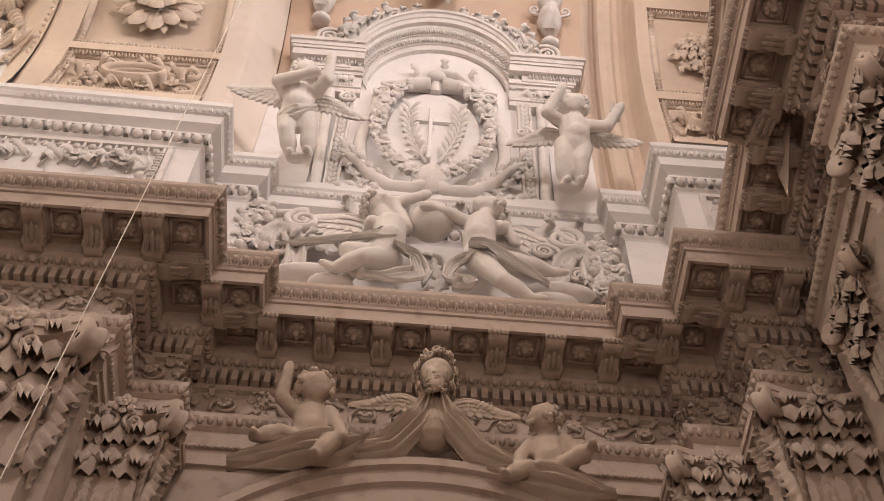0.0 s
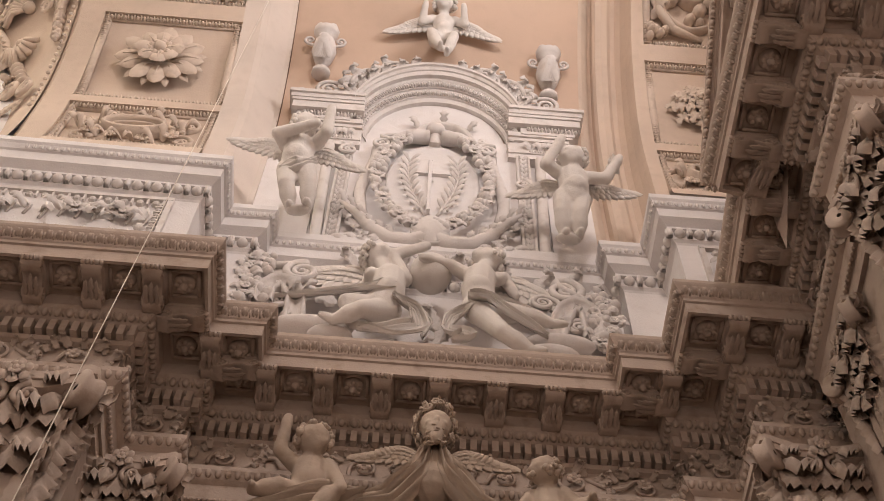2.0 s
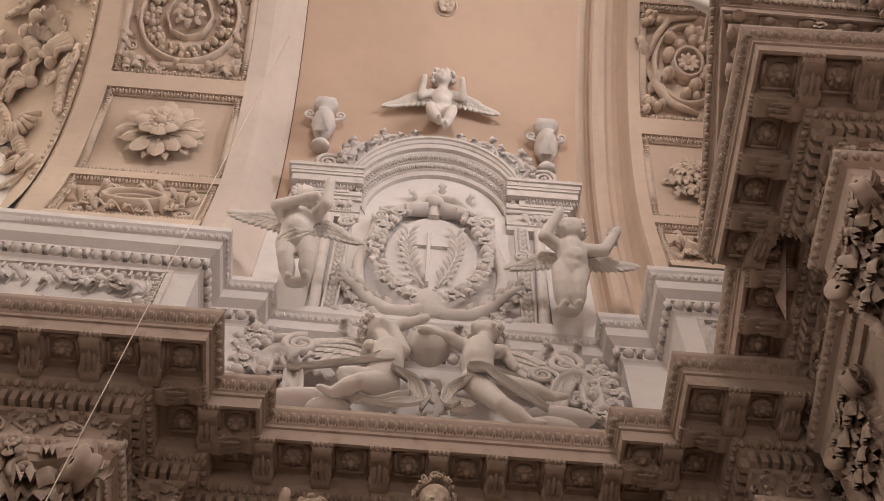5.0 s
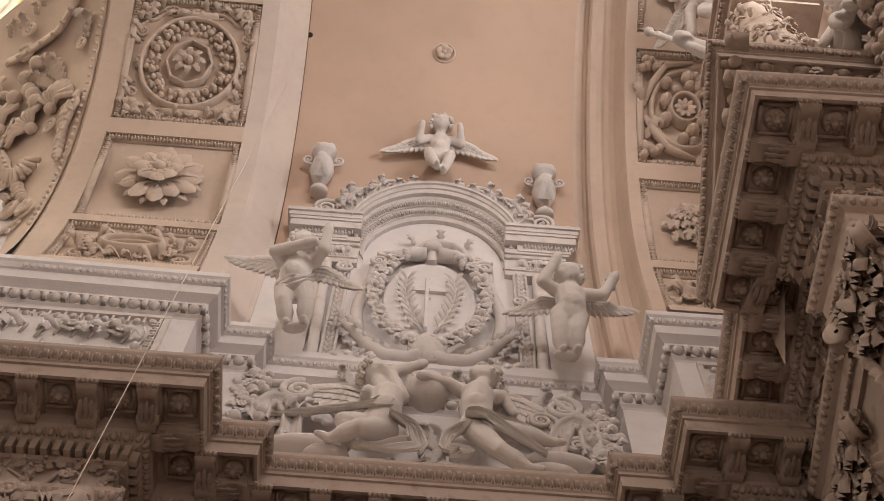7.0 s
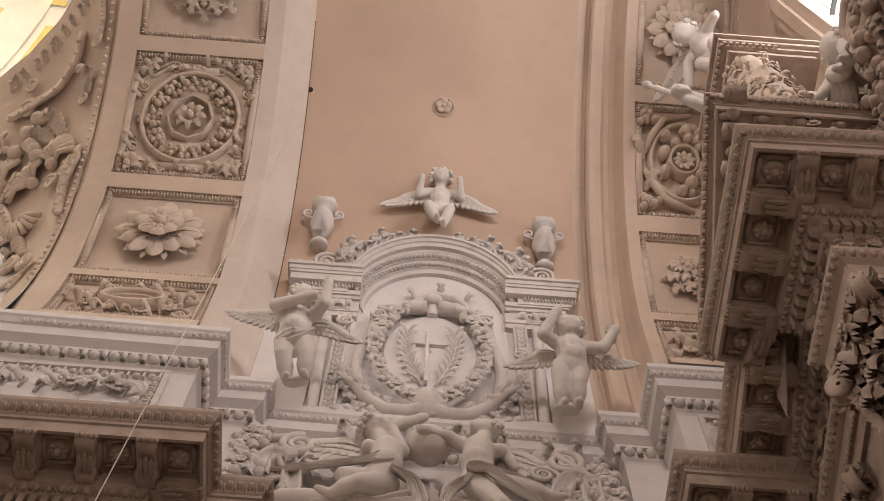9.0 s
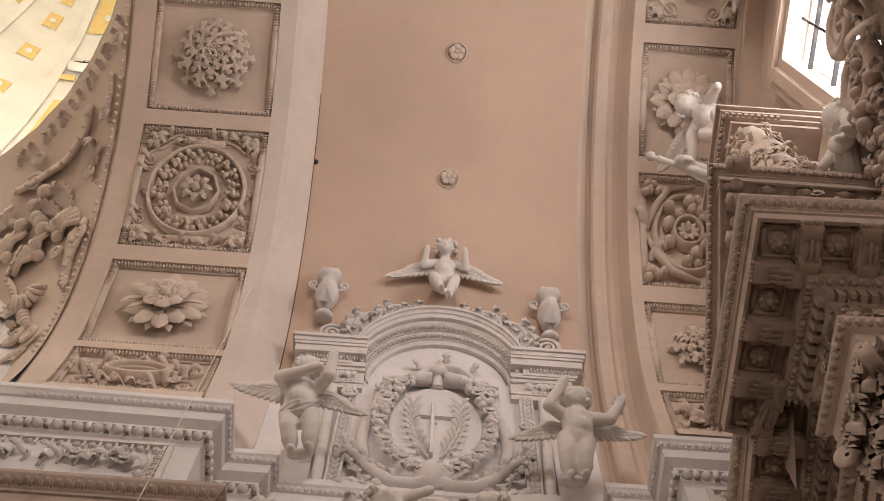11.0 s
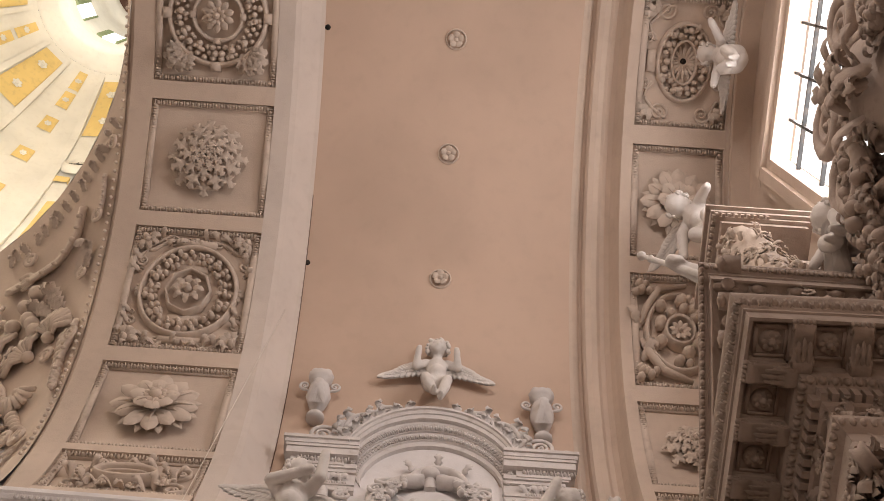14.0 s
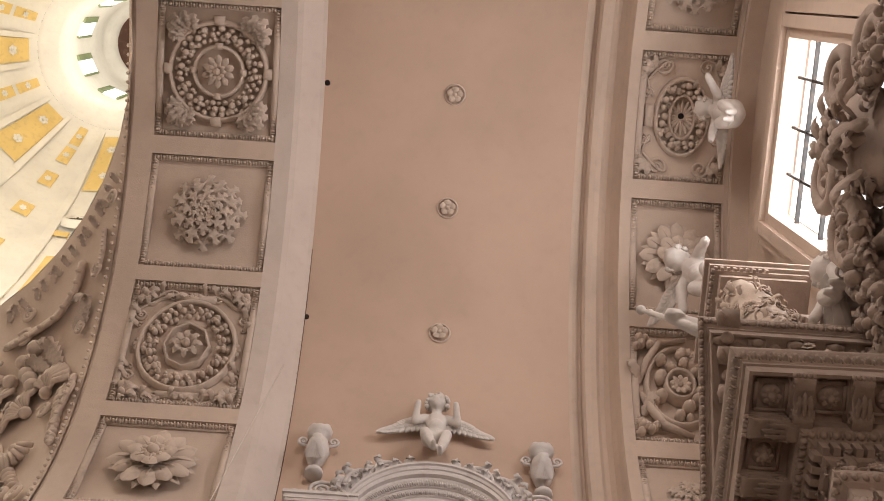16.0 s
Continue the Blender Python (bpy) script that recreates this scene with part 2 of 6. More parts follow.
east_arch = tagged(obj("arch_east", g, ARCH, smooth=False), "pale stucco transverse arch beside the end wall", "arch", kind="structure")

g = barrel(Geo(), [(-1.366, RV - 0.034), (-1.353, RV - 0.004)], [radians(a) for a in range(6, 62, 2)])
tagged(obj("joint_crack", g, plaster("crack_shadow", (0.16, 0.10, 0.075))), "thin dark crack where vault and arch meet", "crack", kind="structure")
ENTAB = [(-0.43, 3.2), (-0.43, 5.38), (-0.405, 5.38), (-0.405, 5.50), (-0.385, 5.505), (-0.385, 5.63), (-0.36, 5.65), (-0.33, 5.70), (-0.33, 5.735), (-0.42, 5.74),
         (-0.42, 6.02), (-0.39, 6.03), (-0.375, 6.05), (-0.425, 6.055), (-0.425, 6.15), (-0.36, 6.152), (-0.34, 6.16), (-0.30, 6.19), (-0.28, 6.235), (-0.28, 6.335), (-0.025, 6.335), (-0.02, 6.28), (0, 6.28),
         (0, 6.38), (0.012, 6.385), (0.012, 6.41), (0.02, 6.42), (0.03, 6.45), (0.055, 6.50), (0.06, 6.515), (0.06, 6.545), (-0.02, 6.55), (-0.75, 6.57)]
wall_north = tagged(obj("wall_north", sweep(Geo(), MAIN, ENTAB), SHADED_CORNICE, smooth=False), "stucco wall with a heavy carved entablature", "wall", kind="structure")
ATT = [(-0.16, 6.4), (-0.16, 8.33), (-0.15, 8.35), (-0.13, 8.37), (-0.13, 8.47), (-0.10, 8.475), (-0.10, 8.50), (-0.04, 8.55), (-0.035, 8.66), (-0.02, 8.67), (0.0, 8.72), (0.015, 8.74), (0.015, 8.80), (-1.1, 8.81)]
wall_altar = tagged(obj("wall_altar", sweep(Geo(), ALTAR, [(o, z + ALTAR_UP) for o, z in ENTAB]), SHADED_CORNICE, smooth=False), "dusty, shade-toned stucco altar entablature on the end wall", "wall", kind="structure")
RUNS = ((MAIN, 0.0, wall_north), (ALTAR, ALTAR_UP, wall_altar))
wall_attic = tagged(obj("wall_attic", sweep(Geo(), ATTIC, ATT), WALL, smooth=False), "white stucco attic wall with an egg moulding cornice", "wall", kind="structure")


def box_wall(name, lo, hi, label, material=WALL):
    return tagged(obj(name, Geo().box(lo[0], hi[0], lo[1], hi[1], lo[2], hi[2]), material, smooth=False), label, "wall", kind="structure")


floor = tagged(obj("floor", Geo().box(-13, 8, -4.0, 6.5, -0.2, 0), FLOOR, smooth=False), "worn grey-brown stone floor", "floor", kind="structure")
box_wall("wall_south", (-3.4, -3.7, 0), (3.6, -3.25, Z0), "plain pale nave wall")
box_wall("wall_back", (3.6, -3.7, 0), (3.9, 6.4, 6.0), "plain pale end wall")


# ---- ornament, each made in a flat frame: x across, y along, z outwards ----
RND = random.Random(7)


def rot(a, x=0.0, y=0.0, z=0.0, sc=1.0, tilt=0.0):
    return Matrix.Translation((x, y, z)) @ Matrix.Rotation(a, 4, "Z") @ Matrix.Rotation(tilt, 4, "X") @ Matrix.Scale(sc, 4)


def petal(length, width, rise, curl, nu=7, groove=0.25):
    g, p = Geo(), []
    for i in range(nu + 1):
        t = i / nu
        w = width * 0.5 * (0.35 + 0.65 * math.sin(math.pi * min(1, t * 0.8 + 0.08))) * (1 if t < 0.8 else math.sqrt(max(0.02, 1 - ((t - 0.8) / 0.2) ** 2)))
        z = rise * math.sin(math.pi * 0.62 * t) - curl * max(0, t - 0.5) ** 2 * 3
        p.append([(k * w, length * t, z + groove * w * e) for k, e in ((-1, -1.3), (-0.6, 0.3), (0, 0.25), (0.6, 0.3), (1, -1.3))])
    return g.grid(p)


def flower(g, c, r, n=8, tiers=1, rise=0.3, centre=0.22, m=None):
    """A rosette of petals with a knob."""
    for k in range(tiers):
        q = r * (1 - 0.36 * k)
        pt = petal(q, 4.4 * q / n, rise * r * 0.6, 0.12 * r)
        for i in range(n):
            mm = rot(2 * math.pi * (i + 0.5 * k) / n, c[0], c[1], c[2] + 0.16 * r * k, tilt=0.15 + 0.25 * k)
            g.join(pt, mm if m is None else m @ mm)
    g.ball((c[0], c[1], c[2] + 0.2 * r * tiers), centre * r, seg=8, rings=5, m=m)
    return g


def fruit_ring(g, rx, ry, n, size, z=0.03, c=(0, 0)):
    """Bunches of apples, grapes and leaves laid in a ring."""
    for i in range(n):
        a = 2 * math.pi * i / n
        for k in range(3):
            rr = 1 + (k - 1) * size * 0.9 / max(rx, ry) + RND.uniform(-0.02, 0.02)
            s = size * RND.uniform(0.42, 0.66)
            aa = a + RND.uniform(-0.35, 0.35) * 2 * math.pi / n + (0.5 if k == 1 else 0) * 2 * math.pi / n
            g.ball((c[0] + rx * rr * math.cos(aa), c[1] + ry * rr * math.sin(aa), z + s * 0.5 + (0.35 * size if k == 1 else 0)), s, seg=8, rings=5)
        if i % 3 == 0:
            lf = Geo().leaf(size * 1.8, size * 1.1, 0.4, 0.2, 3, nu=7)
            g.join(lf, rot(a + RND.uniform(0, 6), c[0] + rx * math.cos(a), c[1] + ry * math.sin(a), z + 0.5 * size))
    return g


def ring(g, rx, ry, w, h, c=(0, 0), n=40, z=0.0):
    p = []
    for i in range(n):
        a = 2 * math.pi * i / n
        ca, sa = math.cos(a), math.sin(a)
        p.append([(c[0] + (rx + o) * ca, c[1] + (ry + o) * sa, z + q) for o, q in ((-w, 0), (-w * 0.8, h * 0.8), (-w * 0.2, h), (w * 0.4, h * 0.9), (w, h * 0.2), (w, 0))])
    return g.grid(p, loop_u=True)


def egg_row(g, x0, y0, x1, y1, step, w, h, z=0.0, dart=True):
    """A row of eggs and darts from one point to another."""
    le = math.hypot(x1 - x0, y1 - y0)
    n = max(2, round(le / step))
    a = math.atan2(y1 - y0, x1 - x0)
    for i in range(n):
        t = (i + 0.5) / n
        m = rot(a, x0 + (x1 - x0) * t, y0 + (y1 - y0) * t, z)
        g.ball((0, 0, 0), 1.0, (step * 0.33, w * 0.5, h), 6, 4, m)
        if dart:
            g.box(step * 0.42, step * 0.56, -w * 0.5, w * 0.5, 0, h * 0.8, m)
    return g


def border(W, L, step=0.062, w=0.055):
    g = Geo()
    x, y = W / 2 - w * 0.7, L / 2 - w * 0.7
    for a in ((-x, -y, x, -y), (x, -y, x, y), (x, y, -x, y), (-x, y, -x, -y)):
        egg_row(g, *a, step, w, 0.035, -0.035)
    for s in (-1, 1):
        g.box(-W / 2, W / 2, s * (L / 2 - w * 0.7) - w * 0.62, s * (L / 2 - w * 0.7) + w * 0.62, -0.075, -0.04)
        g.box(s * (W / 2 - w * 0.7) - w * 0.62, s * (W / 2 - w * 0.7) + w * 0.62, -L / 2 + w * 1.33, L / 2 - w * 1.33, -0.075, -0.041)
    return g


def corner_scrolls(g, W, L, size, z=-0.05):
    for sx in (-1, 1):
        for sy in (-1, 1):
            x, y = sx * (W / 2 - 0.13), sy * (L / 2 - 0.13)
            g.spiral((x - sx * 0.06, y - sy * 0.05, z), size, 1.5, 0.26, sx * sy, math.atan2(-sy, -sx), tail=(x - sx * 0.38, y + sy * 0.0, z))
            g.spiral((x + sx * 0.0, y - sy * 0.26, z), size * 0.7, 1.3, 0.28, -sx * sy, math.atan2(-sy, sx), tail=(x - sx * 0.06, y - sy * 0.12, z))
            g.spiral((x - sx * 0.3, y - sy * 0.02, z), size * 0.65, 1.3, 0.28, sx * sy, math.atan2(sy, -sx), tail=(x - sx * 0.12, y - sy * 0.06, z))
            for k in range(4):
                lf = Geo().leaf(size * 2.0, size * 1.2, 0.5, 0.2, 3, nu=8)
                g.join(lf, rot(math.atan2(-sy, -sx) - math.pi / 2 + (k - 1.5) * 0.65, x, y, z + 0.01))
            g.ball((x, y, z + 0.03), size * 0.5)
            for k in range(7):
                t = (k + 0.5) / 7
                px, py = (sx * (W / 2 - 0.12), sy * (L / 2 - 0.12 - t * 0.5)) if k % 2 else (sx * (W / 2 - 0.12 - t * 0.5), sy * (L / 2 - 0.12))
                g.join(Geo().leaf(0.13, 0.08, 0.5, 0.25, 3, nu=8), rot(RND.uniform(0, 6.3), px, py, z, tilt=0.25))
                g.spiral((px, py, z), 0.035, 1.2, 0.32, RND.choice((-1, 1)), RND.uniform(0, 6.3), seg=5)
    for s in (-1, 1):
        for k in range(3):
            g.join(Geo().leaf(0.11, 0.08, 0.4, 0.25, 2, nu=6), rot((0 if s > 0 else math.pi) + (k - 1) * 0.8, 0, s * (L / 2 - 0.2), z))
            g.join(Geo().leaf(0.11, 0.08, 0.4, 0.25, 2, nu=6), rot((-1.57 if s > 0 else 1.57) + (k - 1) * 0.8, s * (W / 2 - 0.2), 0, z))
    return g


def fan_leaves(g, W, L, z=-0.05):
    """Broad acanthus leaves that open into the four corners."""
    for sx in (-1, 1):
        for sy in (-1, 1):
            a = math.atan2(sy * L, sx * W) - math.pi / 2
            for k, le in ((-2, 0.27), (-1, 0.31), (0, 0.34), (1, 0.31), (2, 0.27)):
                lf = Geo().leaf(le, 0.19, 0.55, 0.18, 4, cup=0.45, nu=14)
                g.join(lf, rot(a + k * 0.42, sx * (W / 2 - 0.36), sy * (L / 2 - 0.37), z))
    return g


def rosette_big(W, L):
    g = fan_leaves(Geo(), W, L)
    ring(g, 0.53, 0.53, 0.03, 0.05, z=-0.05)
    fruit_ring(g, 0.41, 0.41, 30, 0.062, z=-0.05)
    ring(g, 0.27, 0.27, 0.025, 0.05, z=-0.05)
    for k in range(4):
        g.box(-0.06, 0.06, 0.50, 0.60, -0.06, 0.01, rot(k * math.pi / 2), 0.02)
        g.box(-0.04, 0.04, 0.24, 0.31, -0.06, 0.01, rot(k * math.pi / 2), 0.02)
    flower(g, (0, 0, -0.05), 0.19, 10, 2, 0.3)
    return g


def rosette_burst(W, L, r=0.47, n=12):
    g = Geo()
    for tier, (q, nn, up) in enumerate(((r, 8, 0.0), (r * 0.93, 8, 0.03), (r * 0.70, 8, 0.07), (r * 0.48, 8, 0.11), (r * 0.28, 7, 0.14))):
        lf = Geo().leaf(q, max(0.07, q * 0.58), 0.35, 0.16 + 0.05 * tier, 5, cup=0.32, nu=20, sharp=0.80)
        for i in range(nn):
            g.join(lf, rot(2 * math.pi * (i + 0.5 * (tier % 2)) / nn, 0, 0, -0.06 + up, tilt=0.02 + 0.08 * tier))
    for i in range(7):
        g.ball((0.035 * math.cos(i), 0.035 * math.sin(i * 0.9), 0.16), 0.022)
    return g


def rosette_grid(W, L):
    g = corner_scrolls(Geo(), W, L, 0.085)
    ring(g, 0.50, 0.55, 0.028, 0.05, z=-0.05)
    fruit_ring(g, 0.385, 0.43, 30, 0.060, z=-0.05)
    ring(g, 0.235, 0.27, 0.022, 0.06, z=-0.05, n=8)
    for s in (-1, 1):
        g.box(-0.17, 0.17, s * 0.36 - 0.10, s * 0.36 + 0.10, -0.07, -0.035, None, 0.02)
        g.box(-0.22, 0.22, s * 0.60 - 0.04, s * 0.60 + 0.04, -0.07, -0.02, None, 0.02)
    lf = Geo().leaf(0.19, 0.11, 0.4, 0.25, 3, nu=9)
    for i in range(8):
        g.join(lf, rot(2 * math.pi * i / 8, 0, 0, -0.04, tilt=0.15))
    return g.ball((0, 0, 0.02), 0.05)


def rosette_daisy(W, L, r=0.44):
    """A big open flower: broad fluted petals over a ring of leaves, with a knot of stamens."""
    g = Geo()
    lf = Geo().leaf(r * 1.02, r * 0.34, 0.3, 0.12, 3, cup=0.3, nu=10)
    for i in range(12):
        g.join(lf, rot(2 * math.pi * (i + 0.5) / 12, 0, 0, -0.06, tilt=0.08))
    for q, n, up, tl in ((r * 0.97, 12, -0.02, 0.08), (r * 0.64, 8, 0.05, 0.38)):
        wd = q * 5.4 / n
        for i in range(n):
            a = 2 * math.pi * i / n + RND.uniform(-0.06, 0.06)
            pt = petal(q * RND.uniform(0.93, 1.05), wd, 0.10, 0.06, 9, 0.30)
            g.join(pt, rot(a, 0, 0, up, tilt=tl + RND.uniform(-0.06, 0.06)))
            g.tube([(0, q * 0.2, 0.03), (0, q * 0.55, 0.095), (0, q * 0.85, 0.07)], [0.012, 0.012, 0.004], 5, rot(a, 0, 0, up + 0.01, tilt=tl))
    for i in range(9):
        g.ball((0.09 * math.cos(i * 0.7), 0.09 * math.sin(i * 0.7), 0.17), 0.042)
    return g.ball((0, 0, 0.19), 0.065)


def rosette_cartouche(W, L, n=26):
    g = Geo()
    ring(g, 0.27, 0.13, 0.03, 0.07, z=-0.05)
    ring(g, 0.19, 0.07, 0.015, 0.05, z=-0.05)
    for i in range(n):
        a = 2 * math.pi * i / n
        x, y = (W / 2 - 0.2) * math.cos(a) * RND.uniform(0.7, 1.0), (L / 2 - 0.16) * math.sin(a) * RND.uniform(0.75, 1.0)
        if i % 3 == 0:
            flower(g, (x, y, -0.04), 0.075, 6, 1, 0.4)
        else:
            g.join(Geo().leaf(0.16, 0.09, 0.5, 0.25, 3, nu=8), rot(RND.uniform(0, 6.28), x, y, -0.05, tilt=0.25))
    for s in (-1, 1):
        for k in (-1, 1):
            g.spiral((s * 0.45, k * 0.18, -0.05), 0.09, 1.4, 0.24, s * k, 0, tail=(s * 0.30, k * 0.05, -0.05))
    return g


def rosette_oval(W, L):
    g = Geo()
    ring(g, 0.29, 0.42, 0.025, 0.05, z=-0.05)
    fruit_ring(g, 0.225, 0.35, 16, 0.066, z=-0.05)
    ring(g, 0.14, 0.24, 0.02, 0.05, z=-0.05)
    for i in range(18):
        a = 2 * math.pi * i / 18
        g.join(petal(0.2, 0.04, 0.02, 0.0, 4), rot(a, 0, 0, -0.05) @ Matrix.Scale(1.0, 4))
    for sx in (-1, 1):
        for sy in (-1, 1):
            g.spiral((sx * 0.24, sy * 0.55, -0.05), 0.10, 1.5, 0.2, sx * sy, 0, tail=(sx * 0.40, sy * 0.40, -0.05))
            g.spiral((sx * 0.40, sy * 0.24, -0.05), 0.07, 1.4, 0.22, -sx * sy, 0, tail=(sx * 0.42, sy * 0.42, -0.05))
            for k in range(3):
                g.join(Geo().leaf(0.17, 0.10, 0.4, 0.2, 3, nu=8), rot(math.atan2(sy, sx) - 1.57 + (k - 1) * 0.7, sx * 0.34, sy * 0.50, -0.05))
        g.box(sx * 0.36 - 0.05, sx * 0.36 + 0.05, -0.12, 0.12, -0.07, 0.0, None, 0.03)
    return g


def rosette_fruit(W, L):
    g = Geo()
    ring(g, 0.34, 0.48, 0.03, 0.06, z=-0.05)
    for i in range(26):
        a, q = RND.uniform(0, 6.28), RND.uniform(0.55, 0.92)
        s = RND.uniform(0.045, 0.075)
        g.ball((0.34 * q * math.cos(a), 0.46 * q * math.sin(a), -0.03 + s * 0.5), s)
    ring(g, 0.15, 0.18, 0.025, 0.10, z=-0.05)
    flower(g, (0, 0, 0.0), 0.12, 9, 1)
    for sy in (-1, 1):
        for i in range(7):
            g.ball((-0.36 + RND.uniform(-0.08, 0.08), sy * 0.55 + RND.uniform(-0.08, 0.08), 0.0), 0.045)
        g.tube([(-0.4, sy * 0.1, -0.03), (-0.33, sy * 0.3, 0.0), (-0.2, sy * 0.52, 0.0), (0.1, sy * 0.6, -0.03)], [0.03, 0.04, 0.04, 0.02])
        g.join(Geo().leaf(0.3, 0.14, 0.5, 0.2, 4), rot(0.5 * sy, -0.4, sy * 0.2 - 0.15, -0.04))
    return g


def split_arch(arch, x0, x1, panels, edges):
    """Rails between the sunk coffers, the coffers' backs and sides, their borders and their rosettes."""
    xm, W = (x0 + x1) / 2, x1 - x0
    for name, centre, half, make in panels:
        L = 2 * radians(half) * RI
        g = Geo()
        u = np.linspace(-L / 2, L / 2, 13)
        g.grid([[(x, y, -0.07) for y in u] for x in (-W / 2, W / 2)])
        for s in (-1, 1):
            g.grid([[(s * W / 2, y, z) for y in u] for z in (-0.07, 0)])
            g.add([(-W / 2, s * L / 2, -0.07), (W / 2, s * L / 2, -0.07), (W / 2, s * L / 2, 0), (-W / 2, s * L / 2, 0)], [(0, 1, 2, 3)])
        bend = on_vault(RI, radians(centre), xm)
        panel = part("coffer", g.map(bend), ARCH, arch, smooth=False)
        part("border", border(W, L).map(bend), ARCHSTUCCO, panel)
        deep = 0.9 if "daisy" in name or "acanthus" in name else 1.7
        part("rosette", make(W, L).map(lambda v: bend(v * np.array([1, 1, deep]) + np.array([0, 0, 0.0 if deep < 1 else 0.05 * deep - 0.062]))), ARCHSTUCCO, panel, name)
    rails = []
    stops = sorted((c - h, c + h) for _, c, h, _ in panels)
    lo = edges[0]
    for a, b in stops + [(edges[1], None)]:
        if a > lo:
            rails.append((lo, a))
        lo = b
    g = Geo()
    for a, b in rails:
        n = max(2, int((b - a) / 2) + 1)
        g.grid([[(x, YC + RI * math.cos(radians(q)), Z0 + RI * math.sin(radians(q))) for q in np.linspace(a, b, n)] for x in (x0, x1)])
    part("rail", g, ARCH, arch)


WEST = (-3.185, -1.84)
split_arch(west_arch, *WEST, [("acanthus rosette", 110.8, 9.6, rosette_burst), ("fruit wreath with leaves in the corners", 87.2, 11.0, rosette_big), ("bursting acanthus rosette", 63.7, 9.5, rosette_burst),
                              ("fruit wreath with scrolls in the corners", 40.2, 11.4, rosette_grid), ("large daisy flower", 16.0, 9.8, rosette_daisy),
                              ("flowers round an oval", -1.9, 6.4, rosette_cartouche)], (-12, 180))
EAST = (2.12, 3.12)
split_arch(east_arch, *EAST, [("small acanthus flower", 108, 9.5, rosette_burst), ("oval wreath with scrolls", 84.8, 10.6, rosette_oval), ("open daisy flower", 61.5, 9.6, lambda W, L: rosette_daisy(W, L, 0.40)),
                              ("ring of apples", 38.5, 10.6, rosette_fruit), ("acanthus flower", 15.0, 9.6, lambda W, L: rosette_burst(W, L, 0.36, 9)),
                              ("dense flowers and leaves", -3.2, 6.6, rosette_cartouche)], (-12, 180))

# bosses, and the holes of old hooks in the vault
for ph in (86.0, 68.1, 47.6, 104.0):
    g = ring(Geo(), 0.11, 0.11, 0.012, 0.022)
    flower(g, (0, 0, 0.02), 0.095, 5, 1, 0.6, 0.3)
    tagged(obj("vault_boss", g.map(on_vault(RV, radians(ph), 0.105)), ARCHSTUCCO), "small round stucco flower on the plain vault", "boss", "vault bosses")
for ph, x, rho in ((86.5, -1.33, RV), (48.9, -1.345, RV), (85.0, 2.6, RI - 0.02), (60.5, 2.66, RI - 0.10)):
    g = Geo().ball((0, 0, 0.0), 0.034, (1, 1, 0.5), 10, 6)
    tagged(obj("hook_hole", g.map(on_vault(rho, radians(ph), x)), DARK), "small dark round hole in the plaster", "hole", "hook holes")


# ---- pieces of the entablature ----
def modillion():
    """A scrolled bracket under the corona: a flared cap, a leaf over its front roll, a fluted belly."""
    g = Geo()
    for w, y0, y1, z0, z1 in ((0.096, -0.275, -0.004, 6.316, 6.34), (0.086, -0.275, -0.012, 6.300, 6.317)):
        g.box(-w, w, y0, y1, z0, z1)
    line = [(-0.016, 6.303), (-0.010, 6.272), (-0.022, 6.236), (-0.052, 6.218), (-0.088, 6.226), (-0.118, 6.242), (-0.15, 6.240), (-0.185, 6.214), (-0.225, 6.188), (-0.255, 6.182), (-0.285, 6.196)]
    n = len(line)
    rows = []
    for k in range(9):
        x = -0.072 + 0.018 * k
        rows.append([(x, y, z - (0.008 if k % 2 else 0.0)) for y, z in line])
    g.grid(rows)
    for x in (-0.072, 0.072):
        g.add([(x, y, z) for y, z in line] + [(x, -0.285, 6.305)], [tuple(range(n + 1))])
        for y, z, r in ((-0.050, 6.262, 0.036), (-0.235, 6.235, 0.044)):
            roll = Matrix.Translation((x, y, z)) @ Matrix.Rotation(math.pi / 2, 4, "Y")
            g.spiral((0, 0, 0), r, 1.4, 0.26, 1, 0, m=roll, seg=5)
    for k in (-1, 0, 1):
        lf = Geo().leaf(0.15 - 0.02 * abs(k), 0.05, 0.5, 0.08, 3, cup=0.5, nu=10)
        g.join(lf, Matrix.Translation((k * 0.040, -0.225, 6.186)) @ Matrix.Rotation(math.pi, 4, "Y") @ Matrix.Rotation(-0.25, 4, "X"))
    for k in range(-2, 3):
        g.ball((k * 0.034, -0.012, 6.262), 0.021, (1, 1, 1.3), 6, 4)
    return g.map(lambda v: np.stack([v[:, 0] * 0.76, v[:, 1], 6.335 + (v[:, 2] - 6.335) * 0.82], 1))


def soffit_rose():
    """A sunk square with a domed flower."""
    g = Geo()
    down = Matrix.Translation((0, -0.14, 6.335)) @ Matrix.Rotation(math.pi, 4, "X")
    for s in (-1, 1):
        g.box(-0.083, 0.083, s * 0.083 - 0.010, s * 0.083 + 0.010, 0, 0.018, down)
        g.box(s * 0.083 - 0.010, s * 0.083 + 0.010, -0.072, 0.072, 0, 0.018, down)
    g.ball((0, 0, 0), 0.064, (1, 1, 0.6), 16, 6, down)
    flower(g, (0, 0, 0.018), 0.058, 8, 1, 0.4, 0.3, m=down)
    return g.ball((0, 0, 0.05), 0.024, seg=8, rings=5, m=down)


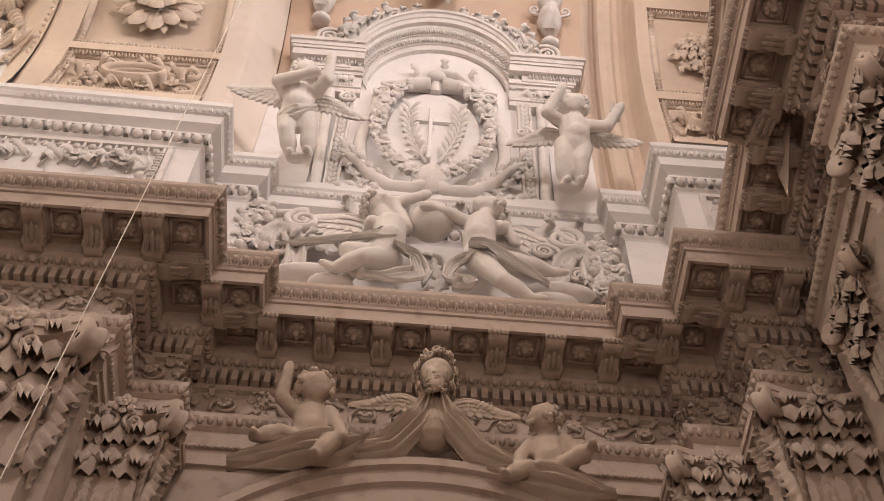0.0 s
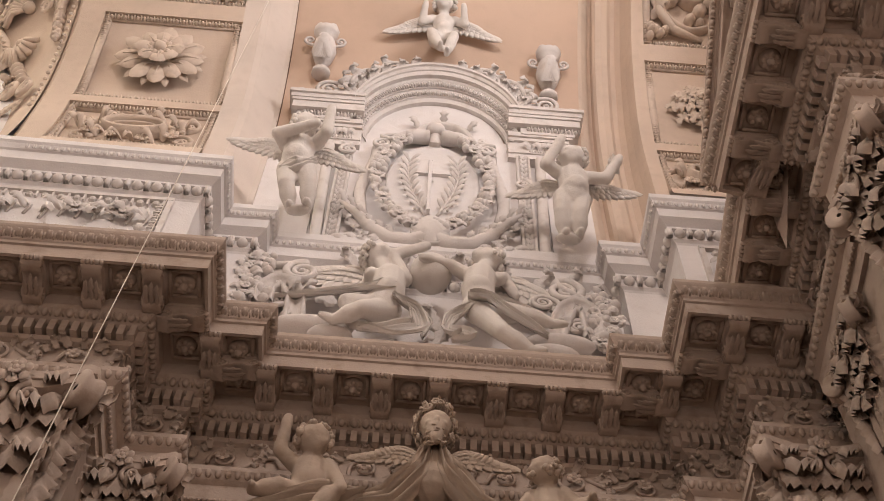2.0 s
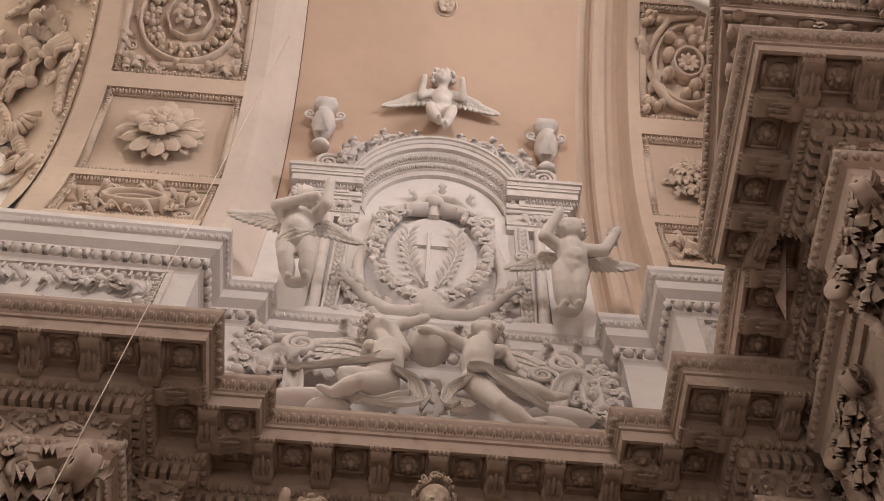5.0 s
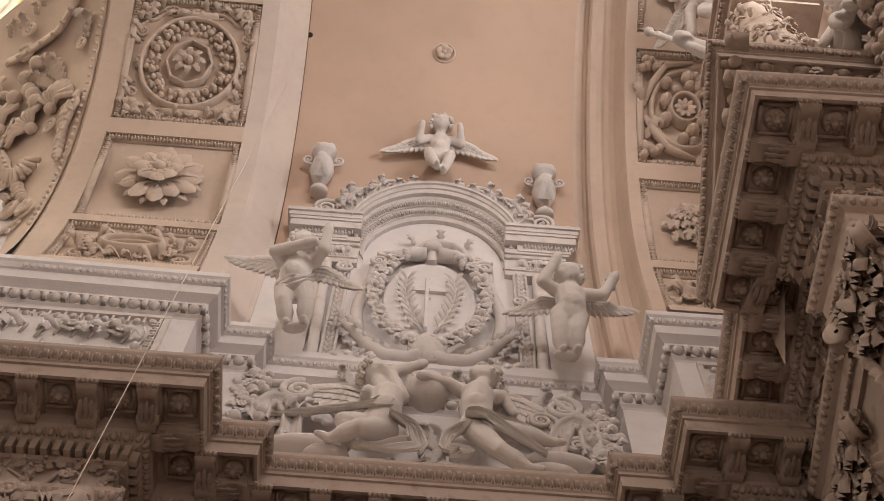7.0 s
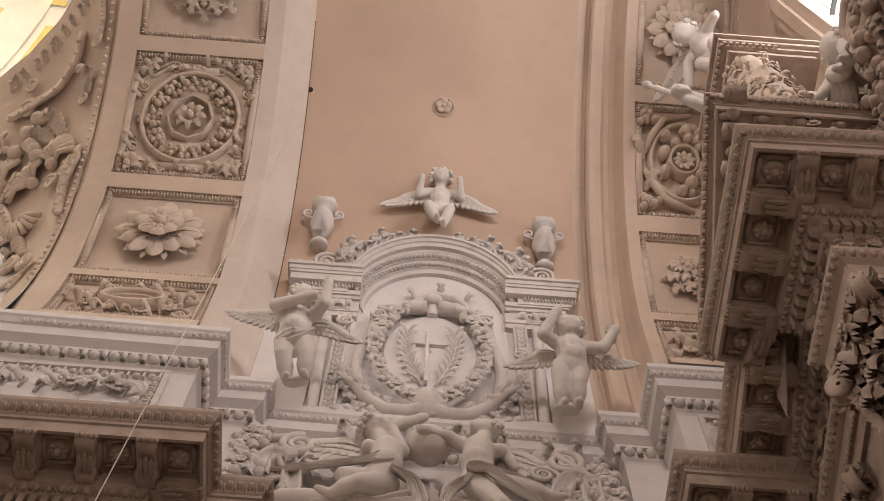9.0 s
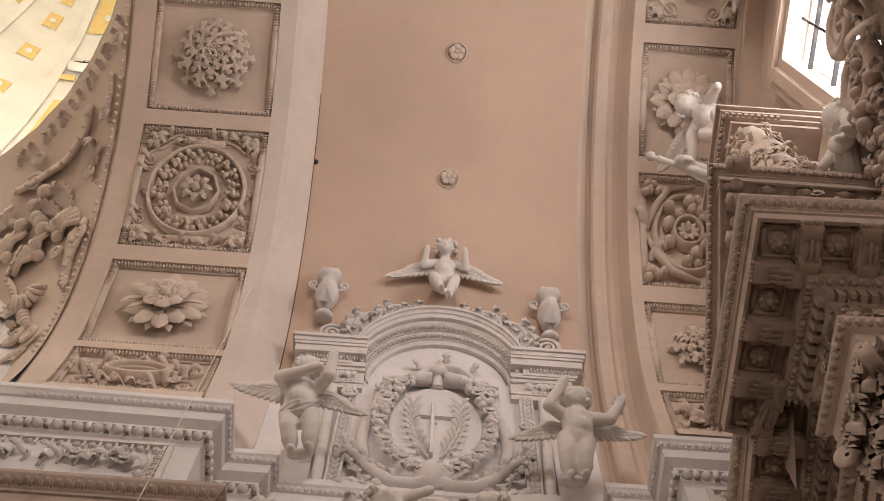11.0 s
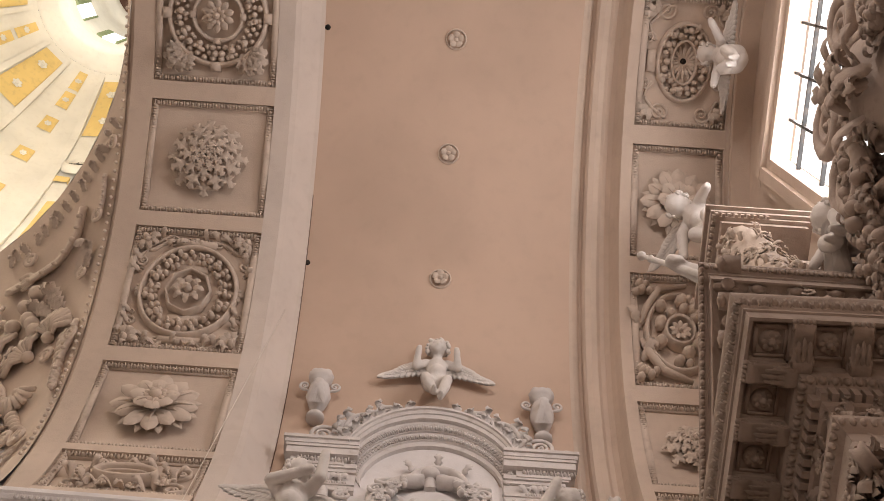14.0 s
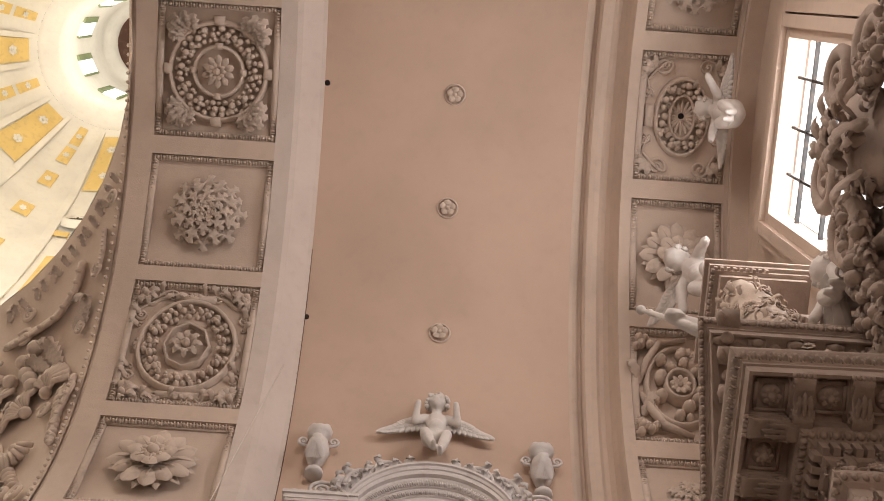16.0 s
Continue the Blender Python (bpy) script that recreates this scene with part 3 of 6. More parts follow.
MODILLION, ROSE = mesh_of("modillion", modillion(), SHADED_CORNICE), mesh_of("soffit_rosette", soffit_rose(), SHADED_CORNICE)
DENTIL = mesh_of("dentil", Geo().box(-0.019, 0.019, -0.075, 0.03, 6.052, 6.149), SHADED_CORNICE, False)
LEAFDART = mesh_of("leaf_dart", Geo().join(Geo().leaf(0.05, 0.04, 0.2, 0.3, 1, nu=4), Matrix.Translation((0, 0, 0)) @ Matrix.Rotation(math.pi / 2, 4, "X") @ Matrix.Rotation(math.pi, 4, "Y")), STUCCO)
for plan, up, run in RUNS:
    last, lift = -1, Matrix.Translation((0, 0.14, up))
    for m, j, st in stations(plan, -0.14, 0.338):
        if m.translation.x < -2.9 or m.translation.x > 3.2:
            continue
        piece("modillion", MODILLION, m @ lift, run)
        if j != last:
            piece("soffit_rosette", ROSE, m @ lift @ Matrix.Translation((-st / 2, 0, 0)), run)
        last = j
        if np.linalg.norm(np.array(m.translation.xy) + np.array(m.col[0].xy) * st / 2 - np.array(offset(plan, -0.14)[j + 1])) > 0.05:
            piece("soffit_rosette", ROSE, m @ lift @ Matrix.Translation((st / 2, 0, 0)), run)
    for m, j, st in stations(plan, -0.36, 0.064):
        if -2.7 < m.translation.x < 2.9:
            piece("dentil", DENTIL, m @ Matrix.Translation((0, 0, up)), run)


def leaf_rows(name, plan, out, z, step, length, width, parent, material, lean=0.0, lo=0, hi=None, xlim=(-2.9, 3.2)):
    """A running row of small carved leaves."""
    g = Geo()
    lf = Geo().leaf(length, width, 0.25, 0.18, 2, cup=0.5, nu=5)
    stand = Matrix.Rotation(math.pi / 2 - lean, 4, "X")
    for m, j, st in stations(plan, out, step, lo, hi):
        if xlim[0] < m.translation.x < xlim[1]:
            g.join(lf, m @ Matrix.Translation((0, 0, z)) @ Matrix.Rotation(math.pi, 4, "Z") @ stand)
    return tagged(part(name, g, material, parent), kind="stuff")


for plan, up, run in RUNS:
    g, lf = Geo(), Geo().leaf(0.085, 0.056, 0.5, 0.22, 2, cup=0.5, nu=6)
    for m, j, st in stations(plan, 0.030, 0.058):
        if -2.9 < m.translation.x < 3.2:
            g.join(lf, m @ Matrix.Translation((0, -0.02, 6.425 + up)) @ Matrix.Rotation(math.pi, 4, "Z") @ Matrix.Rotation(math.pi / 2 + 0.35, 4, "X"))
            g.box(st / 2 - 0.004, st / 2 + 0.004, -0.02, 0.012, 6.425 + up, 6.495 + up, m)
    tagged(part("lip_leaves", g, SHADED_CORNICE, run), kind="stuff")
    g = Geo()
    for m, j, st in stations(plan, -0.345, 0.055):
        if -2.9 < m.translation.x < 3.2:
            g.ball((0, 0, 5.685 + up), 1.0, (0.021, 0.022, 0.034), 7, 5, m)
    for m, j, st in stations(plan, -0.385, 0.032):
        if -2.9 < m.translation.x < 3.2:
            g.ball((0, 0, 5.505 + up), 0.013, seg=6, rings=4, m=m)
    for m, j, st in stations(plan, -0.31, 0.07):
        if -2.9 < m.translation.x < 3.2:
            g.ball((0, 0, 6.195 + up), 1.0, (0.026, 0.026, 0.036), 7, 5, m)
            g.box(st / 2 - 0.005, st / 2 + 0.005, -0.015, 0.02, 6.17 + up, 6.225 + up, m)
    tagged(part("bead_rows", g, SHADED_CORNICE, run), kind="stuff")
leaf_rows("attic_lip_leaves", ATTIC, -0.005, 8.67, 0.052, 0.075, 0.045, wall_attic, STUCCO, 0.35)
g = Geo()
for m, j, st in stations(ATTIC, -0.12, 0.145):
    if -3.6 < m.translation.x < 3.2:
        g.ball((0, 0, 8.425), 1.0, (0.044, 0.045, 0.048), 10, 6, m)
        for k, w in ((-0.2, 0.008), (0, 0.013), (0.2, 0.008)):
            g.box(st * (0.5 + 0.7 * k * 0.6) - w, st * (0.5 + 0.7 * k * 0.6) + w, -0.015, 0.035 - abs(k) * 0.06, 8.38, 8.472, m)
tagged(part("egg_moulding", g, STUCCO, wall_attic), kind="stuff")


def foliage(W, H, n, scale, z=0.0):
    """A band of acanthus scrolls, flowers and curling leaves, W long and H high, in the xy plane."""
    g = Geo()
    for i in range(n):
        x = -W / 2 + W * (i + 0.5) / n
        s = 1 if i % 2 else -1
        r = H * 0.34
        tail = (x - W / n * 0.8, -s * H * 0.3, z) if i else None
        g.spiral((x, s * H * 0.04, z + 0.02), r, 1.4, 0.15, s, RND.uniform(2.5, 3.6), tail=tail, lift=0.03)
        flower(g, (x, s * H * 0.04, z + 0.05), r * 0.55, 6, 1, 0.6, 0.3)
        for k in range(16):
            a = 2 * math.pi * k / 16 + RND.uniform(-0.2, 0.2)
            le = RND.uniform(0.55, 0.95) * r * scale * 1.2
            px = max(-W / 2 + le * 0.4, min(W / 2 - le * 0.4, x + W / n * 0.42 * math.cos(a)))
            py = max(-H * 0.40, min(H * 0.40, H * 0.40 * math.sin(a)))
            lf = acanthus(le, le * RND.uniform(0.5, 0.75), RND.uniform(0.7, 1.2), 3, 12)
            g.join(lf, rot(a + RND.uniform(-2.2, -0.9), px, py, z + RND.uniform(0.0, 0.03), tilt=RND.uniform(0.1, 0.45)))
    return g


def wall_frame(x, y, z, dx, dy):
    """Local x along the wall, y up, z out to the room."""
    d = Vector((dx, dy, 0)).normalized()
    return Matrix(((d.x, 0, d.y, x), (d.y, 0, -d.x, y), (0, 1, 0, z + EYE), (0, 0, 0, 1)))


for plan, up, run in RUNS:
    fr = offset(plan, -0.42)
    for a, b in zip(fr, fr[1:]):
        x0 = a if a[0] > -2.9 else np.array([-2.9, a[1]])
        b = b if b[0] < 3.2 else np.array([3.2, b[1]])
        le, mid, d = np.linalg.norm(b - x0), (x0 + b) / 2, (b - x0)
        if le < 0.1:
            continue
        g = foliage(le * 0.96, 0.26, max(1, round(le / 0.40)), 1.15)
        part("frieze_relief", g.moved(wall_frame(mid[0], mid[1], 5.88 + up, d[0], d[1])), SHADED_CORNICE, run, "deeply cut acanthus scrolls")

# relief panels on the attic piers
def attic_panel(xa, xb, y, z0, z1):
    W, H = xb - xa, z1 - z0
    g = Geo()
    for s in (-1, 1):
        g.box(-W / 2, W / 2, s * (H / 2 - 0.02) - 0.02, s * (H / 2 - 0.02) + 0.02, 0, 0.035)
        g.box(s * (W / 2 - 0.02) - 0.02, s * (W / 2 - 0.02) + 0.02, -H / 2 + 0.041, H / 2 - 0.041, 0, 0.033)
    egg_row(g, -W / 2 + 0.06, H / 2 - 0.08, W / 2 - 0.06, H / 2 - 0.08, 0.11, 0.07, 0.04)
    egg_row(g, W / 2 - 0.08, H / 2 - 0.06, W / 2 - 0.08, -H / 2 + 0.06, 0.075, 0.06, 0.035)
    m = wall_frame((xa + xb) / 2, y, (z0 + z1) / 2, 1, 0)
    p = part("relief_panel", g.moved(m), STUCCO, wall_attic, smooth=False)
    q = Geo()
    for i in range(int(W / 0.12)):
        x = -W / 2 + 0.14 + i * 0.12
        if x > W / 2 - 0.14:
            break
        for k in range(3):
            yy = -H * 0.30 + k * H * 0.28 + RND.uniform(-0.03, 0.03)
            if RND.random() < 0.5:
                flower(q, (x + RND.uniform(-0.03, 0.03), yy, 0.02), 0.085, 6, 2, 0.6)
            q.join(Geo().leaf(0.17, 0.10, 0.6, 0.3, 3, nu=8), rot(RND.uniform(0, 6.3), x, yy, 0.01, tilt=0.3))
            q.tube([(x, yy - 0.1, 0.01), (x + 0.03, yy, 0.03), (x + RND.uniform(-0.08, 0.08), yy + 0.12, 0.02)], 0.012, 5)
    part("flower_relief", q.moved(m), STUCCO, p, "thistles and leaves in relief")


attic_panel(-3.1, -1.74, 4.36, 7.1, 8.3)
attic_panel(2.06, 3.0, 4.41, 7.1, 8.3)


# ---- the aedicule on the bay's wall, laid on the wall and the foot of the vault ----
def on_bay(v):
    ph = np.maximum(v[:, 1], 0) / RV
    r = RV - v[:, 2]
    return np.stack([v[:, 0], YC + r * np.cos(ph), Z0 + np.minimum(v[:, 1], 0) + r * np.sin(ph)], 1)


def slab(g, x0, x1, s0, s1, h0, h1, n=8, bevel=0.0):
    """A block on the bay's wall, cut so that it can bend with the vault."""
    u = np.linspace(s0, s1, n)
    g.grid([[(x, y, z) for y in u] for x, z in ((x0, h0), (x0, h1 - bevel), (x0 + bevel, h1), (x1 - bevel, h1), (x1, h1 - bevel), (x1, h0))])
    for y in (s0, s1):
        g.add([(x0, y, h0), (x1, y, h0), (x1, y, h1), (x0, y, h1)], [(0, 1, 2, 3)])
    return g


def arc_band(g, cx, cs, profile, a0, a1, n=28):
    """Mouldings (radius, height) turned about a point of the wall."""
    p = []
    for i in range(n + 1):
        a = radians(a0 + (a1 - a0) * i / n)
        p.append([(cx + r * math.cos(a), cs + r * math.sin(a), h) for r, h in profile])
    return g.grid(p)


aed = thing("aedicule", "white stucco aedicule with a round pediment over a wreathed cross", "aedicule")
g = slab(Geo(), -0.62, 0.86, -1.72, 0.55, 0, 0.04, 24)
arc_band(g, 0.13, 0.47, [(0.64, 0.025), (0.3, 0.027), (0.01, 0.027)], -8, 188, 24)
part("back", g.map(on_bay), WALL, aed, smooth=False)
part("plinth", slab(Geo(), -1.28, 1.5, -1.74, -1.60, 0, 0.14, 3).map(on_bay), WALL, aed, smooth=False)


def ped(q, a, h):
    """A point of the round pediment: q runs from its outer edge (0) to its inner one (1), a is the angle."""
    r = 0.815 - 0.165 * q
    return (0.115 + 0.02 * q + r * math.cos(a), 0.72 - 0.26 * q + r * math.sin(a), h)


for sx, xa, xb in ((-1, -1.24, -0.62), (1, 0.85, 1.475)):
    for h, s0, s1, ov in ((0.09, 0.22, 0.30, -0.14), (0.105, 0.30, 0.36, -0.12), (0.085, 0.36, 0.52, -0.14), (0.11, 0.52, 0.57, -0.11), (0.13, 0.57, 0.64, -0.08), (0.19, 0.70, 0.80, -0.01), (0.205, 0.80, 0.84, 0.0), (0.215, 0.84, 0.90, 0.015), (0.235, 0.90, 0.945, 0.03)):
        g = slab(Geo(), xa - (ov if sx < 0 else 0.06), xb + (ov if sx > 0 else 0.06), s0, s1, 0, h, 3, 0.006)
        part("moulding", g.map(on_bay), STUCCO, aed, smooth=False)
    part("soffit_block", slab(Geo(), xa + 0.06, xb - 0.06, 0.60, 0.72, 0, 0.14, 3).map(on_bay), STUCCO, aed, smooth=False)
    g = Geo()
    egg_row(g, xa + 0.10, 0.67, xb - 0.02, 0.67, 0.062, 0.06, 0.03, 0.14)
    egg_row(g, xa + 0.12, 0.335, xb - 0.02, 0.335, 0.05, 0.045, 0.022, 0.10)
    for i in range(9):
        x = xa + 0.16 + i * (xb - xa - 0.2) / 8
        g.join(Geo().leaf(0.13, 0.09, 0.5, 0.25, 3, nu=8), rot((-1) ** i * 0.9, x, 0.38, 0.085, tilt=0.2))
        g.ball((x, 0.46, 0.09), 0.022)
    part("carved_row", g.map(on_bay), STUCCO, aed)
    x = -0.665 if sx < 0 else 0.92
    g = slab(Geo(), x - 0.06, x + 0.06, -1.70, 0.24, 0, 0.10, 16, 0.012)
    for o in (-0.052, 0.052):
        slab(g, x + o - 0.010, x + o + 0.010, -1.66, 0.20, 0.09, 0.118, 16)
    for i in range(21):
        for k in (-1, 1):
            g.join(Geo().leaf(0.085, 0.045, 0.4, 0.2, 2, nu=6), rot(k * 0.5, x, -1.62 + i * 0.088, 0.10, tilt=0.15))
        g.ball((x, -1.60 + i * 0.088, 0.105), 0.014, seg=6, rings=4)
    part("carved_pilaster", g.map(on_bay), STUCCO, aed)
    g = Geo().tube([(x + sx * (0.115 + 0.05 * k), -1.72 + 1.95 * k, 0.075) for k in np.linspace(0, 1, 16)], 0.048, 12)
    part("roll", g.map(on_bay), STUCCO, aed)
    g = slab(Geo(), min(x + sx * 0.2, x + sx * 0.42), max(x + sx * 0.2, x + sx * 0.42), -1.72, 0.24, 0, 0.04, 14)
    part("strip", g.map(on_bay), WALL, aed, smooth=False)
    g = Geo().spiral((x - sx * 0.02, 0.02 if sx < 0 else -0.42, 0.14), 0.085, 1.7, 0.24, -sx, 1.57, seg=9)
    part("rolled_end", g.map(on_bay), STUCCO, aed)
    xm = (xa + xb) / 2 + sx * 0.02
    g = Geo().spiral((xm - sx * 0.02, 1.09, 0.14), 0.115, 1.9, 0.20, -sx, 1.57, tail=(xm - sx * 0.30, 0.99, 0.14), seg=8)
    part("volute", g.map(on_bay), STUCCO, aed)
    g = Geo().spiral((xm + sx * 0.22, 1.02, 0.12), 0.07, 1.5, 0.22, sx, 1.57, tail=(xm - sx * 0.02, 0.98, 0.12), seg=8)
    part("volute", g.map(on_bay), STUCCO, aed)
p = []
prof = [(0.0, 0), (0.0, 0.215), (0.03, 0.235), (0.10, 0.235), (0.12, 0.215), (0.20, 0.205), (0.215, 0.19), (0.33, 0.185), (0.345, 0.145), (0.40, 0.14), (0.46, 0.125), (0.56, 0.10), (0.57, 0.085), (0.64, 0.08), (0.65, 0.095), (0.80, 0.075), (0.82, 0.06), (0.90, 0.055), (0.91, 0.07), (0.98, 0.065), (1.0, 0.02)]
for i in range(49):
    row = []
    for q, h in prof:
        a0 = radians(16 - 24 * q)
        row.append(ped(q, a0 + (math.pi - 2 * a0) * i / 48, h))
    flat = [(x, v, 0.0) for x, v, h in row]
    p += [flat, row] if i == 0 else [row, flat] if i == 48 else [row]
part("arch_pediment", Geo().grid(p).map(on_bay), STUCCO, aed, smooth=False)
g = Geo()
for q, n, w, h, hh in ((0.49, 46, 0.055, 0.024, 0.115), (0.73, 52, 0.05, 0.022, 0.088)):
    for i in range(n):
        a0 = radians(16 - 24 * q)
        a = a0 + (math.pi - 2 * a0) * (i + 0.5) / n
        x, v, _ = ped(q, a, 0)
        m = rot(a - math.pi / 2, x, v, hh)
        g.ball((0, 0, 0), 1, (0.014, w * 0.5, h), 6, 4, m)
        g.box(0.018, 0.024, -w * 0.5, w * 0.5, 0, h * 0.9, m)
tagged(part("pediment_leaves", g.map(on_bay), STUCCO, aed), kind="stuff")
g = arc_band(Geo(), 0.19, 0.52, [(0.29, 0.02), (0.285, 0.07), (0.26, 0.085), (0.23, 0.075), (0.215, 0.02)], -15, 195)
part("lunette_ring", g.map(on_bay), STUCCO, aed)
for k in range(-2, 3):
    g = Geo().leaf(0.15, 0.10, 0.6, 0.25, 3).moved(rot(k * -0.9, 0.19 + 0.29 * math.sin(k * 0.9), 0.52 + 0.29 * math.cos(k * 0.9), 0.05, tilt=0.3))
    part("ring_leaf", g.map(on_bay), STUCCO, aed)
# crest of running scrolls on the round pediment
for s in (-1, 1):
    for a, r, hand in ((25, 0.12, -1), (44, 0.17, 1), (62, 0.145, 1), (78, 0.10, -1)):
        q = radians(90 - s * (90 - a))
        cx, cs = 0.115 + (0.83 + r * 0.6) * math.cos(q), 0.72 + (0.80 + r * 0.6) * math.sin(q)
        g = Geo().spiral((cx, cs, 0.12), r * 0.62, 1.6, 0.27, s * hand, q + 0.6 * s, tail=(cx + s * 0.17, cs - 0.13, 0.12), seg=8)
        for k in range(3):
            g.join(acanthus(r * 1.5, r * 0.7, 1.1, 3, 12), rot(q - 1.57 - s * (0.3 + 0.55 * k), cx + s * 0.05 * k, cs - 0.04 * k, 0.09, tilt=0.2))
        part("crest_scroll", g.map(on_bay), STUCCO, aed)
    g = Geo()
    for k in range(6):
        a = radians(90 - s * (90 - 20 - 10 * k))
        g.join(acanthus(0.18, 0.10, 1.0, 3, 12), rot(a - 1.57 + s * 0.9, 0.115 + 0.83 * math.cos(a), 0.72 + 0.83 * math.sin(a), 0.13, tilt=0.2))
    part("crest_leaves", g.map(on_bay), STUCCO, aed)
# the wreathed oval with cross and laurel sprays, set in a swept shell frame
CX, CS = 0.12, -0.47
p = []
for i in range(48):
    a = 2 * math.pi * i / 48
    p.append([(CX + q * math.cos(a), CS + q * 1.9 * math.sin(a), h) for q, h in ((0.41, 0.04), (0.405, 0.10), (0.39, 0.115), (0.365, 0.10), (0.2, 0.12), (0.01, 0.125))])
medallion = part("medallion", Geo().grid(p, loop_u=True).map(on_bay), WALL, aed)
for i in range(34):
    a = radians(118 + 304 * (i + 0.5) / 34)
    x, v = CX + 0.475 * math.cos(a), CS + 0.90 * math.sin(a)
    g = Geo()
    if i % 3 == 1:
        flower(g, (x, v, 0.16), 0.078, 6, 2, 0.7, 0.3)
    else:
        for k in range(4):
            g.ball((x + RND.uniform(-0.05, 0.05), v + RND.uniform(-0.05, 0.05), 0.15 + RND.uniform(0, 0.04)), RND.uniform(0.03, 0.045), seg=8, rings=6)
    for k in (-1, 1):
        g.join(Geo().leaf(0.14, 0.07, 0.6, 0.3, 3, nu=8), rot(a - 1.57 + k * 1.0 + RND.uniform(-0.3, 0.3), x, v, 0.13, tilt=0.25))
    part("posy", g.map(on_bay), STUCCO, medallion)
g = slab(Geo(), 0.073, 0.107, -1.06, -0.12, 0.11, 0.158, 6, 0.006)
slab(g, -0.065, 0.072, -0.375, -0.325, 0.11, 0.156, 3, 0.006)
slab(g, 0.108, 0.27, -0.375, -0.325, 0.11, 0.156, 3, 0.006)
part("cross", g.map(on_bay), WALL, medallion, "plain raised cross", smooth=False)
for s in (-1, 1):
    pts = [(CX + s * (0.05 + 0.17 * math.sin(t * 1.9)), -1.12 + 1.0 * t, 0.135) for t in np.linspace(0, 1, 10)]
    g = Geo().tube(pts, np.linspace(0.015, 0.006, 10), 6)
    for i, q in enumerate(pts[1:]):
        for k in (-1, 1):
            g.join(Geo().leaf(0.15, 0.05, 0.4, 0.2, 1, nu=6), rot(k * 0.8 - s * (0.5 - 0.08 * i), q[0], q[1], 0.132, tilt=0.2))
        g.ball((q[0] + s * 0.05, q[1] - 0.02, 0.14), 0.016, seg=6, rings=4)
    part("laurel_spray", g.map(on_bay), STUCCO, medallion)
    # the shell frame's lower lobe, swept outwards to a leafy tip
    line = [(CX + s * x, v) for x, v in ((0.02, -1.52), (0.16, -1.60), (0.32, -1.58), (0.46, -1.42), (0.60, -1.16), (0.74, -0.98))]
    t6 = np.linspace(0, 5, 26)
    cl = [(np.interp(t, range(6), [q[0] for q in line]), np.interp(t, range(6), [q[1] for q in line]), 0.12) for t in t6]
    g = Geo().tube(cl, 0.085 * (1 - 0.75 * (t6 / 5) ** 2), 10)
    part("frame_lobe", g.map(on_bay), STUCCO, aed)
    g = Geo()
    for k in range(6):
        q = cl[9 + 3 * k]
        g.join(acanthus(0.22 - 0.015 * k, 0.11, 1.0, 4, 14), rot(-s * (1.9 - 0.16 * k), q[0], q[1] - 0.03, 0.08, tilt=0.15))
        g.join(Geo().leaf(0.16, 0.07, 0.5, 0.2, 3), rot(-s * 0.5, q[0], q[1] + 0.04, 0.12, tilt=0.3))
    part("frame_leaves", g.map(on_bay), STUCCO, aed)
    g = Geo().tube([(CX + s * (0.56 + 0.05 * math.sin(5 * t)), -1.15 + 1.35 * t, 0.09) for t in np.linspace(0, 1, 14)], 0.055, 8, flat=0.8)
    part("frame_side", g.map(on_bay), STUCCO, aed)
    g = Geo().spiral((CX + s * 0.47, 0.17, 0.16), 0.105, 1.9, 0.24, s, 1.3, tail=(CX + s * 0.08, 0.43, 0.14), seg=9)
    part("frame_volute", g.map(on_bay), STUCCO, aed)
    g = Geo().tube([(CX + s * 0.06, 0.42, 0.12), (CX + s * 0.22, 0.40, 0.13), (CX + s * 0.36, 0.32, 0.12), (CX + s * 0.44, 0.26, 0.1)], [0.075, 0.07, 0.055, 0.04], 10)
    part("frame_shoulder", g.map(on_bay), STUCCO, aed)
g = slab(Geo(), CX - 0.05, CX + 0.05, 0.26, 0.48, 0.06, 0.16, 6, 0.03)
g.ball((CX, 0.52, 0.15), 0.075, (1.2, 1.1, 0.9), 12, 8)
part("keystone", g.map(on_bay), STUCCO, aed)
g = Geo().ball((CX, -1.42, 0.11), 0.16, (1.0, 1.55, 0.75), 16, 10)
for k in range(3):
    arc_band(g, CX, -1.36 - 0.06 * k, [(0.17, 0.15), (0.165, 0.20 - 0.01 * k), (0.15, 0.15)], 200, 340, 14)
part("frame_chin", g.map(on_bay), STUCCO, aed)
for k in range(14):
    x = -0.5 + 1.24 * k / 13
    part("low_leaf", Geo().leaf(0.20, 0.10, 0.6, 0.25, 4, nu=9).moved(rot(-1.2 if x > CX else 1.2, x, -1.64 + 0.03 * (k % 2), 0.06, tilt=0.2)).map(on_bay), STUCCO, aed)

